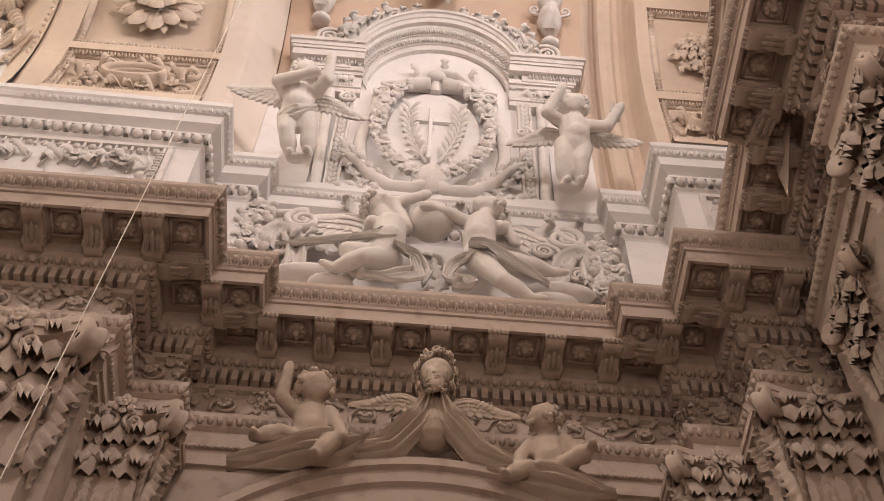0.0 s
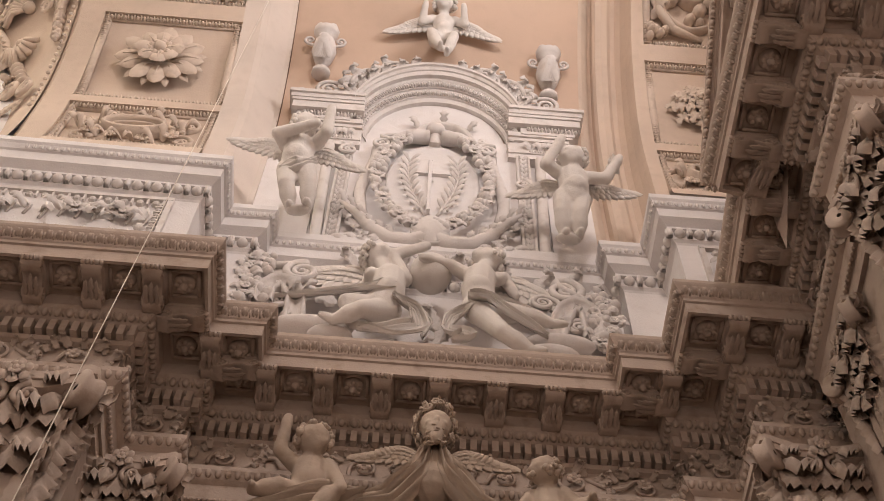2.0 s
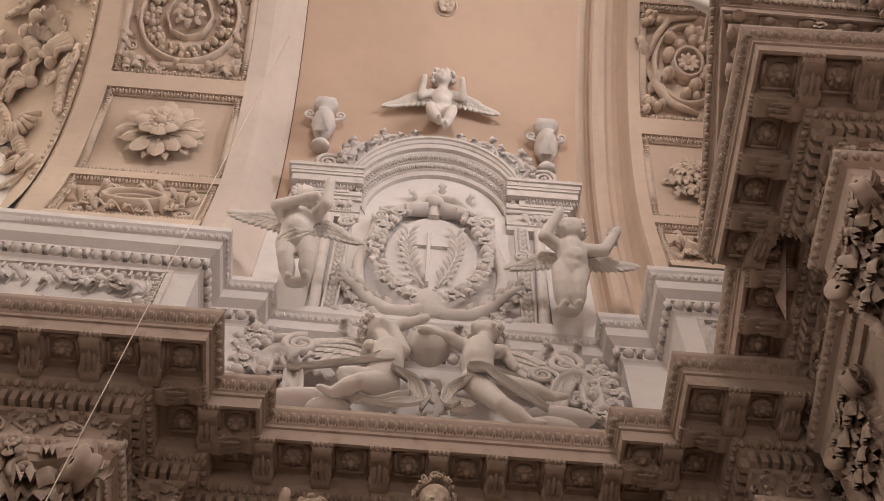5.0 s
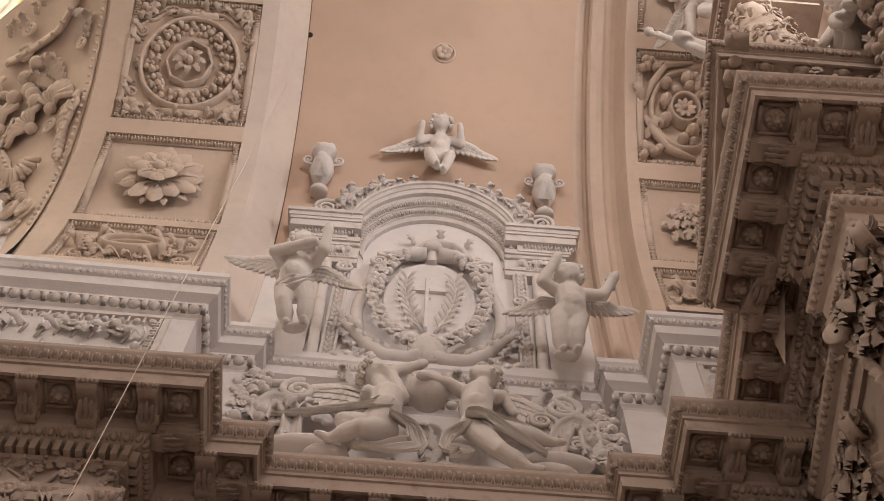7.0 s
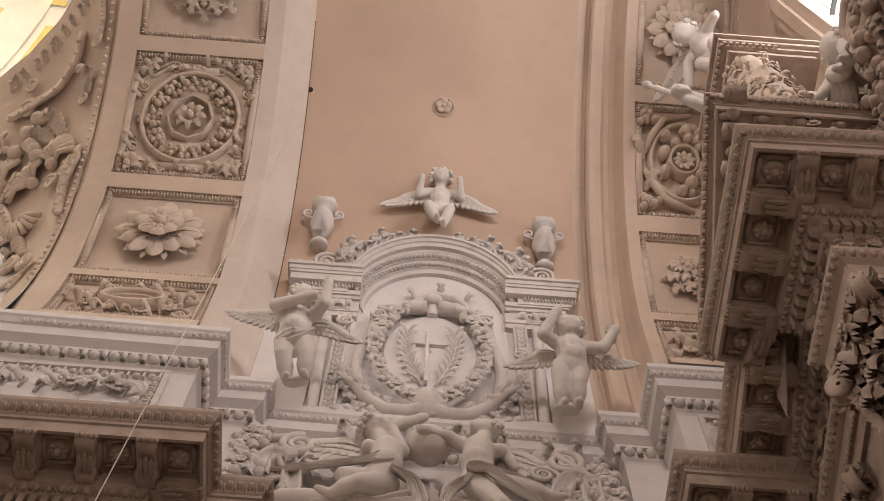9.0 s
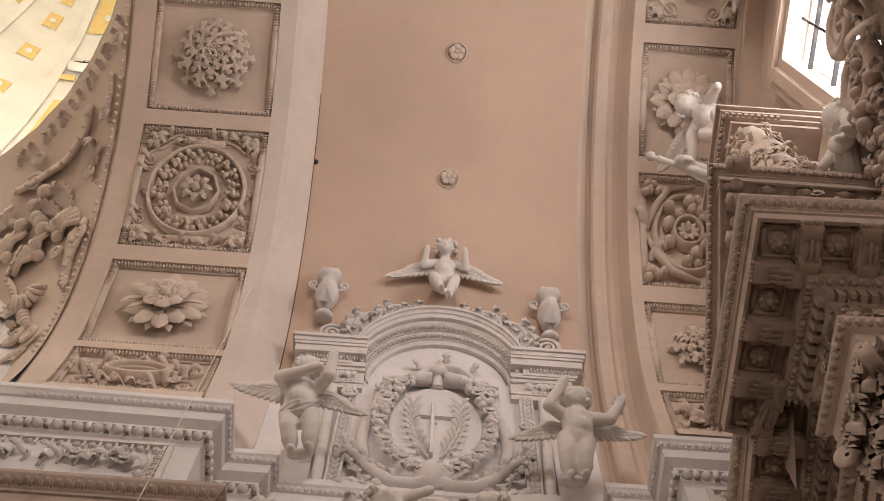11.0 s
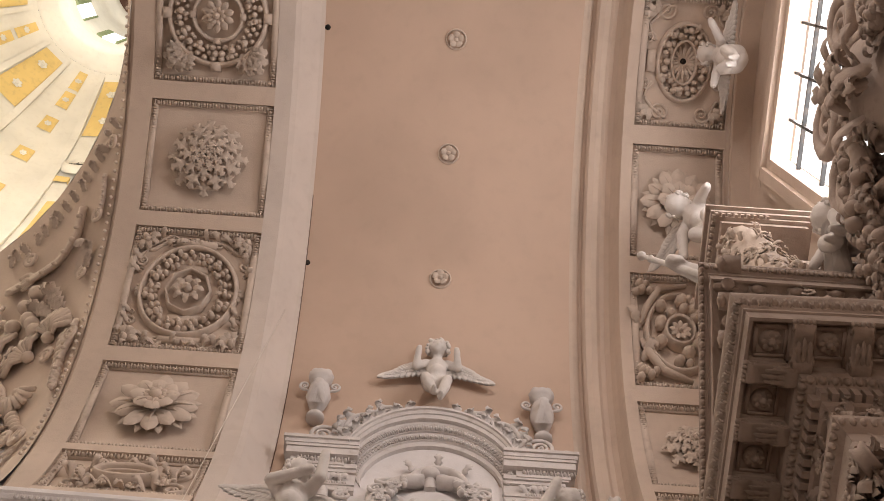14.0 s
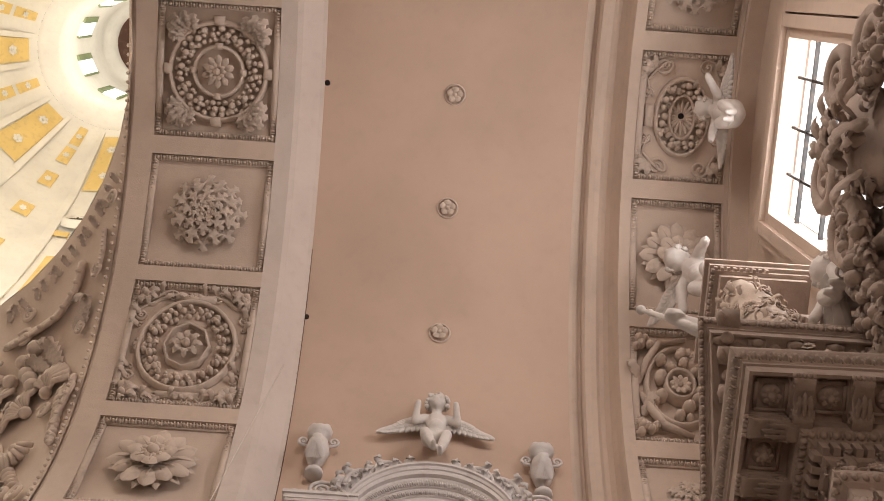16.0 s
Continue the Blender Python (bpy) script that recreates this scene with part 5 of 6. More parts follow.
for x, z, a, le in ((-0.62, 8.02, 1.9, 0.34), (-0.52, 7.92, 1.3, 0.3), (-0.30, 7.38, 2.4, 0.25), (0.02, 8.42, 0.4, 0.25), (0.28, 8.46, -0.4, 0.25), (0.86, 8.30, -1.0, 0.28), (1.10, 8.36, -0.9, 0.26), (1.26, 8.24, -1.3, 0.22), (0.92, 7.80, -2.0, 0.3), (1.05, 7.62, -1.4, 0.26),
                    (0.22, 7.66, 0.5, 0.26), (0.16, 7.48, -0.8, 0.26), (0.30, 7.34, 1.2, 0.24), (0.05, 7.34, 1.6, 0.22), (-0.42, 8.48, 0.6, 0.22), (0.72, 8.42, 0.2, 0.2), (-0.70, 7.66, 2.1, 0.25), (0.90, 7.42, -1.2, 0.25)):
    part("leaf", acanthus(le, le * 0.5, 1.0, 4, 16).moved(turned(x, z, 4.88) @ rot(a, tilt=0.2)), STUCCO, relief)


# ---- capitals of the pilasters ----
def capital(w, d, h):
    """A Corinthian capital against a wall: bell, tiers of acanthus, corner volutes, abacus. Local x along the wall, y out, z up to its top at 0."""
    bell, aba = Geo(), Geo()
    out = [("bell", bell), ("abacus", aba)]
    add_leaf = lambda lf, m: out.append(("acanthus_leaf", lf.moved(m)))
    bell.box(-w * 0.38, w * 0.38, -0.3, d * 0.58, -h, -h * 0.12)
    q = random.Random(4)
    for tier, (z, n, le) in enumerate(((-h, 3, 0.56), (-h * 0.70, 2, 0.56), (-h * 0.42, 3, 0.40))):
        for i in range(n):
            x = -w * 0.42 + w * 0.84 * (i + 0.5) / n
            lf = acanthus(h * le, w * 1.25 / n, 0.95 + 0.2 * q.random(), 7, 34, 0.2)
            add_leaf(lf, Matrix.Translation((x, d * (0.56 + 0.10 * tier), z + q.uniform(-0.01, 0.02))) @ Matrix.Rotation(math.pi, 4, "Z") @ Matrix.Rotation(math.pi / 2 - 0.12 - 0.06 * tier, 4, "X"))
        for s in (-1, 1):
            for i in range(2):
                lf = acanthus(h * le, d * 0.80, 0.95 + 0.2 * q.random(), 7, 34, 0.2)
                add_leaf(lf, Matrix.Translation((s * w * (0.37 + 0.04 * tier), d * (0.05 + 0.40 * i), z)) @ Matrix.Rotation(-s * math.pi / 2, 4, "Z") @ Matrix.Rotation(math.pi / 2 - 0.12 - 0.06 * tier, 4, "X"))
    for s in (-1, 1):
        vol = Geo()
        turn = Matrix.Translation((s * w * 0.50, d * 0.86, -h * 0.17)) @ Matrix.Rotation(s * math.pi / 4, 4, "Z") @ Matrix.Rotation(math.pi / 2, 4, "X")
        p = [[(r * h * math.cos(a), r * h * math.sin(a), o) for a in np.linspace(0, 6.283, 20, endpoint=False)] for r, o in ((0.02, 0.035), (0.085, 0.03), (0.09, 0.05), (0.12, 0.05), (0.125, 0.035), (0.10, 0.0), (0.125, -0.035), (0.12, -0.05), (0.02, -0.045))]
        vol.grid(p, turn, loop_v=True)
        vol.spiral((0, 0, 0.035), h * 0.08, 1.8, 0.16, -s, 1.57, m=turn, seg=6)
        vol.tube([(-s * w * 0.42, -h * 0.10, 0), (-s * w * 0.2, h * 0.05, 0), (0, h * 0.14, 0)], [0.03, 0.04, 0.045], 8, m=turn)
        for k in range(4):
            lf = Geo().leaf(h * 0.20, h * 0.12, 0.8, 0.2, 3, nu=8)
            vol.join(lf, turn @ rot(k * 1.6, 0, 0, 0.03, tilt=0.4))
        vol.spiral((0, 0, 0), h * 0.09, 1.5, 0.26, s, 1.57, m=Matrix.Translation((s * w * 0.12, d * 0.85, -h * 0.2)) @ Matrix.Rotation(math.pi / 2, 4, "X"), seg=6)
        out.append(("volute", vol))
    pts = [(-w * 0.56, -0.2), (-w * 0.56, d * 0.98), (-w * 0.50, d * 1.02), (-w * 0.2, d * 0.84), (w * 0.2, d * 0.84), (w * 0.50, d * 1.02), (w * 0.56, d * 0.98), (w * 0.56, -0.2)]
    for z0, z1, sc in ((-h * 0.12, -h * 0.06, 0.96), (-h * 0.06, 0.0, 1.0)):
        rows = [[(x * sc, y * sc, z) for x, y in pts] for z in (z0, z1)]
        aba.grid(rows)
        for r in rows:
            aba.add(r, [tuple(range(8))])
    flower(aba, (0, 0, 0), h * 0.11, 6, 2, 0.6, 0.3, m=Matrix.Translation((0, d * 0.88, -h * 0.07)) @ Matrix.Rotation(-math.pi / 2, 4, "X"))
    return out


CAP = capital(0.62, 0.30, 0.72)
first = None
for x, y, dx, dy, sc in ((-1.92, 4.13, 1, 0, 1.15), (-1.42, 4.55, 1, 0, 0.85), (2.14, 4.17, 1, 0, 0.9), (1.72, 4.58, 1, 0, 0.75), (2.30, 2.52, 0.0, -1, 0.85), (2.45, 3.52, -0.06, -1, 0.75), (2.75, 2.33, 1, 0, 1.2)):
    d = Vector((dx, dy, 0)).normalized()
    m = Matrix(((d.x, d.y, 0, x), (d.y, -d.x, 0, y), (0, 0, 1, 5.38 + EYE + (ALTAR_UP if y < 3.6 else 0)), (0, 0, 0, 1))) @ Matrix.Diagonal((sc, sc, 1.25 * max(sc, 0.85), 1))
    if first is None:
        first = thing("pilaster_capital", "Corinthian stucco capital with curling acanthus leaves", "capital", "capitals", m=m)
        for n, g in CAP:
            part(n, g, SHADED_CORNICE, first)
    else:
        copy_thing(first, m).matrix_basis = m
for x, y, dx, dy, w in ((-1.92, 4.13, 1, 0, 0.56), (-1.42, 4.55, 1, 0, 0.42), (2.14, 4.17, 1, 0, 0.44), (2.30, 2.52, 0, -1, 0.46), (2.45, 3.52, -0.06, -1, 0.38), (2.75, 2.33, 1, 0, 0.6)):
    d = Vector((dx, dy, 0)).normalized()
    m = Matrix(((d.x, d.y, 0, x), (d.y, -d.x, 0, y), (0, 0, 1, 0), (0, 0, 0, 1)))
    tagged(obj("pilaster", Geo().box(-w / 2, w / 2, -0.2, 0.16, 0.02, 4.5 + EYE, m, 0.0), SHADED_CORNICE, smooth=False), "plain pale pilaster shaft under its capital", "pilaster", "pilaster shafts", "structure")

# ---- below the entablature: archivolt, children and mask ----
g = Geo()
p = []
for i in range(41):
    a = radians(25 + 130 * i / 40)
    p.append([(0.2 + r * math.cos(a), y, 3.80 + EYE + r * math.sin(a)) for r, y in ((1.53, 4.8), (1.53, 4.52), (1.50, 4.50), (1.45, 4.50), (1.44, 4.53), (1.36, 4.54), (1.35, 4.57), (1.25, 4.58), (1.24, 4.8))])
tagged(obj("archivolt", g.grid(p), SHADED_CORNICE, smooth=False), "moulded stucco arch over the side altar", "arch", kind="structure")
LOW = dict(head=(0.0, 0.10, 0.88), chest=(0, 0.02, 0.68), belly=(0.0, 0.05, 0.53), hips=(0.02, 0.04, 0.43), face=(-0.3, 0.9, -0.3), elbow_l=(-0.18, 0.10, 0.56), hand_l=(-0.22, 0.2, 0.42),
           elbow_r=(0.22, 0.06, 0.80), hand_r=(0.20, 0.10, 1.0), knee_l=(-0.16, 0.18, 0.36), foot_l=(-0.06, 0.22, 0.20), knee_r=(0.18, 0.18, 0.40), foot_r=(0.34, 0.2, 0.34))
statue("putto", "stucco child seated on the arch with one arm raised", [body(LOW, 0.80, 0.011), drape([(0.4, 0.08, 0.16), (0.0, 0.18, 0.26), (-0.3, 0.06, 0.40)], 0.2, 7, 9)], at(-0.46, 4.58, 4.98, 180, -12), "children on the arch", SHADED_DUSTY)
LOW2 = dict(LOW, face=(0.4, 0.7, 0.5), elbow_r=(0.20, 0.10, 0.58), hand_r=(0.24, 0.16, 0.44), foot_l=(-0.28, 0.3, 0.42), knee_l=(-0.14, 0.22, 0.40))
statue("putto", "stucco child leaning back on the arch", [body(LOW2, 0.76, 0.011), drape([(0.34, 0.1, 0.36), (0.0, 0.15, 0.24), (-0.3, 0.1, 0.1)], 0.2, 7, 10)], at(0.88, 4.60, 4.94, 170, -12, 4), "children on the arch", SHADED_DUSTY)
g = Geo()
blob(g, (0, 0.1, 0.0), (0, 0.12, -0.06), 0.12, 0.10, 14)
blob(g, (0, 0.21, -0.02), (0, 0.22, -0.05), 0.018, 0.024)
blob(g, (0, 0.0, -0.2), (0, 0, -0.45), 0.10, 0.16)
blob(g, (0, 0.17, -0.10), (0, 0.20, -0.20), 0.075, 0.05)
for sx in (-1, 1):
    blob(g, (sx * 0.045, 0.19, 0.02), (sx * 0.02, 0.205, 0.015), 0.016, 0.012, 6)
    blob(g, (sx * 0.045, 0.18, -0.05), (sx * 0.045, 0.185, -0.055), 0.035, 0.035, 8)
mask = melt(g, 0.010)
locks = random.Random(8)
for i in range(130):
    a, z = locks.uniform(0, 6.283), locks.uniform(-0.16, 0.16)
    if math.sin(a) > 0.45 and z < 0.08:
        continue
    r = 0.135 * math.sqrt(max(0.1, 1 - (z / 0.2) ** 2)) + locks.uniform(0, 0.03)
    mask.spiral((0, 0, 0), locks.uniform(0.022, 0.036), 1.2, 0.36, 1, locks.uniform(0, 6), m=Matrix.Translation((r * math.cos(a), 0.08 + r * math.sin(a), z + 0.02)) @ Matrix.Rotation(a + 1.57, 4, "Z") @ Matrix.Rotation(1.57, 4, "X"), seg=5)
for i in range(26):
    x, z = locks.uniform(-0.06, 0.06), locks.uniform(-0.26, -0.1)
    mask.spiral((x, 0.235 - abs(x) * 0.5 + 0.1 * (z + 0.1), z), 0.022, 1.2, 0.36, 1, locks.uniform(0, 6), seg=5)
fold = [drape([(s * 0.03, 0.12, -0.16), (s * 0.10, 0.16, -0.42), (s * 0.30, 0.12, -0.66), (s * 0.70, 0.08, -0.80)], 0.24, 8, 11 + s) for s in (-1, 1)]
fold += [wing(0.34, 0.20, 8).moved(Matrix.Translation((s * 0.10, 0.0, -0.22)) @ Matrix.Scale(s, 4, (1, 0, 0))) for s in (-1, 1)]
statue("mask", "stucco bust with curled hair over draped cloth", [mask] + fold, at(0.2, 4.46, 5.90, 180, -10) @ Matrix.Scale(0.8, 4), "", SHADED_DUSTY)

# ---- end wall above the altar: lunette, window, figures ----
XE = 3.32


def wall_with_hole(x0, x1, ys, zs, hole):
    """A wall in the yz plane, from x0 to x1, with a rectangular opening."""
    g = Geo()
    (ya, yb), (za, zb) = hole
    for a, b, c, d in ((ys[0], ya, zs[0], zs[1]), (yb, ys[1], zs[0], zs[1]), (ya, yb, zs[0], za), (ya, yb, zb, zs[1])):
        g.box(x0, x1, a, b, c, d)
    return g


end = tagged(obj("wall_east", wall_with_hole(XE, XE + 0.45, (-3.5, 5.2), (5.5, 17.2), ((0.25, 1.95), (9.6 + EYE, 12.5 + EYE))), ARCH, smooth=False),
             "pale lunette wall over the altar", "wall", kind="structure")
win = tagged(new("window_1"), "tall bright altar window with iron glazing bars", "window", kind="structure")
g = Geo()
for o, w, d in ((0.0, 0.10, 0.10), (0.10, 0.12, 0.16), (0.24, 0.10, 0.10)):
    y0, y1, z1 = 0.25 - o, 1.95 + o, 12.5 + EYE + o
    g.box(XE - d, XE + 0.0, y0 - w, y0, 9.4 + EYE, z1 + w)
    g.box(XE - d, XE + 0.0, y1, y1 + w, 9.4 + EYE, z1 + w)
    g.box(XE - d - 0.003, XE, y0 - w, y1 + w, z1, z1 + w)
# ARCH instead of STUCCO: the frame's backlit shade is put into the colour
part("window_frame", g, ARCH, win, smooth=False)
part("pane", Geo().box(XE + 0.11, XE + 0.13, 0.2, 2.0, 9.5 + EYE, 12.55 + EYE), EMIT, win, smooth=False).visible_shadow = False
for y in (0.62, 1.10, 1.55):
    part("glazing_bar", Geo().box(XE + 0.03, XE + 0.07, y - 0.013, y + 0.013, 9.5 + EYE, 12.5 + EYE), IRON, win, smooth=False)
for z in (10.4, 11.2, 12.0):
    part("glazing_bar", Geo().box(XE + 0.025, XE + 0.065, 0.25, 1.95, z + EYE - 0.013, z + EYE + 0.013), IRON, win, smooth=False)
# cornice along the lunette's edge, with teeth
g = Geo()
for r0, r1, d in ((RI - 0.16, RI + 0.1, 0.18), (RI - 0.30, RI - 0.16, 0.12), (RI - 0.40, RI - 0.30, 0.20)):
    p = []
    for q in PHIS:
        c, s = math.cos(q), math.sin(q)
        p.append([(x, YC + r * c, Z0 + r * s) for r, x in ((r1, XE), (r1, XE - d), (r0, XE - d), (r0, XE))])
    g.grid(p)
trim = tagged(obj("trim", g, ARCH, smooth=False), "stepped stucco moulding round the lunette", "moulding", kind="structure")
g = Geo()
for i in range(110):
    q = radians(10 + i * 1.2)
    g.box(-0.03, 0.03, -0.022, 0.022, -0.03, 0.03, Matrix.Translation((XE - 0.15, YC + (RI - 0.23) * math.cos(q), Z0 + (RI - 0.23) * math.sin(q))) @ Matrix.Rotation(q, 4, "X"))
tagged(part("teeth", g, WALL, trim, smooth=False), kind="stuff")

# inner altar cornice steps beside the window
altar = thing("altar_top", "dark carved top of the altar with scrolls and fruit", "altar")
g = Geo()
for z0, z1, d in ((9.0, 9.12, 0.30), (9.12, 9.3, 0.36), (9.3, 9.36, 0.42)):
    g.box(XE - d - 0.2, XE, 2.2, 3.2, z0 + EYE, z1 + EYE)
    g.box(XE - d - 0.2, XE, -1.3, -0.2, z0 + EYE, z1 + EYE)
part("cornice", g, SHADED_CORNICE, altar, smooth=False)
g = Geo()
fz = Matrix(((0, 0, -1, 2.80), (-1, 0, 0, 0.80), (0, 1, 0, 8.35 + EYE), (0, 0, 0, 1)))
g.ball((0, 0.15, 0), 0.40, (0.9, 1.5, 0.35), 18, 12, fz)
part("shield", g, SHADED_CORNICE, altar)
for s in (-1, 1):
    g = Geo()
    g.spiral((s * 0.36, 0.70, 0.08), 0.22, 1.8, 0.26, -s, 1.57, tail=(s * 0.5, 0.1, 0.0), m=fz, seg=10)
    g.spiral((s * 0.62, -0.05, 0.12), 0.26, 1.8, 0.26, s, 1.57, tail=(s * 0.30, -0.8, 0.0), m=fz, seg=10)
    part("scroll", g, SHADED_CORNICE, altar)
    g = Geo()
    for i in range(170):
        a = RND.uniform(0, 1)
        x, y = s * (0.40 + 0.75 * a + RND.uniform(-0.12, 0.12)), 0.1 - 1.2 * a + RND.uniform(-0.15, 0.15)
        if i % 2:
            g.ball((x, y, 0.10 + RND.uniform(-0.1, 0.1)), RND.uniform(0.035, 0.06), seg=8, rings=6, m=fz)
        else:
            g.join(acanthus(RND.uniform(0.14, 0.22), 0.10, 1.1, 4, 12), fz @ rot(RND.uniform(0, 6.3), x, y, 0.08, tilt=0.3))
    tagged(part("garland", g, SHADED_CORNICE, altar, "heavy garland of fruit and leaves"), kind="stuff")
g = Geo()
for k in range(16):
    g.join(Geo().leaf(0.34, 0.17, 0.7, 0.2, 4), fz @ rot(k * 0.4, RND.uniform(-0.2, 0.2), RND.uniform(-0.3, 0.35), 0.16, tilt=0.3))
part("foliage", g, SHADED_CORNICE, altar)
g = foliage(3.6, 1.5, 7, 0.7).moved(Matrix(((0, 0, -1, 2.98), (-1, 0, 0, 1.2), (0, 1, 0, 7.8 + EYE), (0, 0, 0, 1))))
part("relief", g, SHADED_CORNICE, altar)
g = Geo().box(3.0, XE, -3.0, 3.3, 6.5 + EYE, 8.6 + EYE)
part("attic_block", g, SHADED_CORNICE, altar, smooth=False)

# half of a broken pediment over the end columns: a raking cornice that turns back at its high end
RAKE = [(1.715, 3.34), (1.715, 1.965), (3.25, 1.965)]
RAKE_Z = (7.21, 8.12, 8.12)
rake = thing("broken_pediment", "dusty, shade-toned stucco broken pediment with a leaf-carved raking cornice", "pediment")


def rake_sweep(profile, smooth=False):
    g = Geo()
    rows = [[(*q, z + h + EYE) for q, h in zip(offset(RAKE, o), RAKE_Z)] for o, z in profile]
    for j in range(2):
        for a, b in zip(rows, rows[1:]):
            g.add([a[j], a[j + 1], b[j + 1], b[j]], [(0, 1, 2, 3)])
    return g


part("rake_moulding", rake_sweep([(-0.36, -0.85), (-0.36, -0.30), (-0.33, -0.29), (-0.33, -0.235), (-0.28, -0.21), (-0.27, -0.165), (-0.075, -0.165), (-0.07, -0.19), (-0.055, -0.19), (-0.055, -0.115), (-0.045, -0.11),
                                  (-0.045, -0.09), (-0.03, -0.075), (-0.005, -0.03), (0.0, -0.022), (0.0, 0.0), (-0.9, 0.01)]), SHADED_CORNICE, rake, smooth=False)
g = Geo()
for j in (0, 1):
    a, b = [np.array((*q, h + EYE)) for q, h in zip(offset(RAKE, -0.012), RAKE_Z)][j:j + 2]
    d = (b - a) / np.linalg.norm(b - a)
    n = int(np.linalg.norm(b - a) / 0.062)
    out = np.array((-1, 0, 0)) if j == 0 else np.array((0, -1, 0))
    up = np.cross(d, out) if np.cross(d, out)[2] > 0 else -np.cross(d, out)
    for i in range(n):
        q = a + d * (i + 0.5) * 0.062
        m = Matrix(((d[0], out[0], up[0], q[0]), (d[1], out[1], up[1], q[1]), (d[2], out[2], up[2], q[2]), (0, 0, 0, 1)))
        g.ball((0, 0, -0.052), 1.0, (0.022, 0.016, 0.032), 7, 5, m)
        g.box(0.027, 0.035, -0.012, 0.010, -0.075, -0.03, m)
        if i % 4 == 1:
            g.box(-0.055, 0.055, -0.215, -0.075, -0.205, -0.165, m, 0.01)
            g.ball((0, -0.09, -0.20), 0.03, (1.6, 1, 1), 8, 5, m)
        if i % 4 == 3:
            g.ball((0, -0.14, -0.168), 0.045, (1, 1, 0.5), 10, 5, m)
tagged(part("rake_carving", g, SHADED_CORNICE, rake), kind="stuff")

# garlanded column on the cornice block
CXY = (2.42, 2.25)
col = thing("garlanded_column", "short twisted column wound with stucco flowers", "column")
g, p = Geo(), []
for i in range(30):
    t = i / 29
    p.append([(CXY[0] + 0.17 * (1 + 0.12 * math.sin(3 * a + t * 14)) * math.cos(a), CXY[1] + 0.17 * (1 + 0.12 * math.sin(3 * a + t * 14)) * math.sin(a), 7.3 + EYE + 2.6 * t) for a in np.linspace(0, 6.283, 18, endpoint=False)])
part("shaft", g.grid(p, loop_v=True), ARCHSTUCCO, col)
g = Geo()
for i in range(230):
    t, a = RND.random(), RND.uniform(0, 6.283)
    m = Matrix.Translation((CXY[0], CXY[1], 7.4 + EYE + 2.4 * t)) @ Matrix.Rotation(a, 4, "Z") @ Matrix.Translation((0, 0.18, 0)) @ Matrix.Rotation(-math.pi / 2, 4, "X")
    if i % 3:
        g.join(Geo().leaf(0.11, 0.06, 0.6, 0.25, 3, nu=8), m @ rot(RND.uniform(0, 6.3), tilt=0.3))
    else:
        flower(g, (0, 0, 0), 0.055, 6, 2, 0.5, m=m)
part("garland", g, ARCHSTUCCO, col, "spiral of flowers and leaves")
g = Geo()
for z0, z1, w in ((9.86, 9.94, 0.19), (9.94, 10.0, 0.22), (10.0, 10.07, 0.25), (10.07, 10.12, 0.28)):
    g.box(CXY[0] - w, CXY[0] + w + 0.3, CXY[1] - w, CXY[1] + w + 0.3, z0 + EYE, z1 + EYE, None, 0.012)
for k in range(9):
    g.box(CXY[0] - 0.225 + 0.05 * k, CXY[0] - 0.20 + 0.05 * k, CXY[1] - 0.245, CXY[1] - 0.2, 9.945 + EYE, 9.995 + EYE)
    g.box(CXY[0] - 0.245, CXY[0] - 0.2, CXY[1] - 0.225 + 0.05 * k, CXY[1] - 0.20 + 0.05 * k, 9.945 + EYE, 9.995 + EYE)
part("cap_block", g, SHADED_CORNICE, col, smooth=False)
# picture-like framed block behind the column
tagged(obj("framed_block", Geo().box(2.72, 3.0, 2.06, 2.34, 8.13 + EYE, 8.62 + EYE, None, 0.04).box(2.68, 3.04, 2.02, 2.38, 8.62 + EYE, 8.70 + EYE, None, 0.02), SHADED_CORNICE, smooth=False), "small dark moulded pedestal on the cornice", "pedestal")

# figures on and over the end cornice
b = body(dict(SEAT, hand_l=(-0.34, 0.2, 0.62)), 0.95, 0.014)
statue("putto", "pale stucco child perched over the window", [b, wing(0.3, 0.26).moved(Matrix.Translation((0.08, -0.05, 0.65))), wing(0.3, 0.26).moved(Matrix.Translation((-0.08, -0.05, 0.65)) @ Matrix.Scale(-1, 4, (1, 0, 0)))],
       Matrix.Translation((XE - 0.22, 1.08, 13.05 + EYE)) @ Matrix.Rotation(radians(90), 4, "Z") @ Matrix.Rotation(radians(-20), 4, "X"))
b = body(dict(SEAT, hand_r=(0.30, 0.16, 0.40)), 1.15, 0.016)
statue("putto", "stucco child leaning from the lunette's moulding", [b, wing(0.5, 0.3).moved(Matrix.Translation((0.1, -0.05, 0.8)) @ Matrix.Rotation(radians(-30), 4, "Y"))],
       Matrix.Translation((2.95, 2.75, 12.2 + EYE)) @ Matrix.Rotation(radians(110), 4, "Z") @ Matrix.Rotation(radians(-25), 4, "X"))
low, high = np.array((1.80, 2.07, 8.16 + EYE)), np.array((1.55, 2.23, 9.28 + EYE))
at_staff = lambda t: low + (high - low) * t
g = Geo().tube([at_staff(t) for t in (-0.1, 0.4, 0.8, 1.0)], [0.030, 0.026, 0.022, 0.020], 10)
for t, r in ((1.02, 0.040), (0.86, 0.032), (0.80, 0.028)):
    g.ball(at_staff(t), r, seg=10, rings=7)
hand_at = at_staff(0.45)
blob(g, hand_at + (-0.03, -0.03, 0.02), hand_at + (0.04, 0.0, -0.03), 0.055, 0.05)
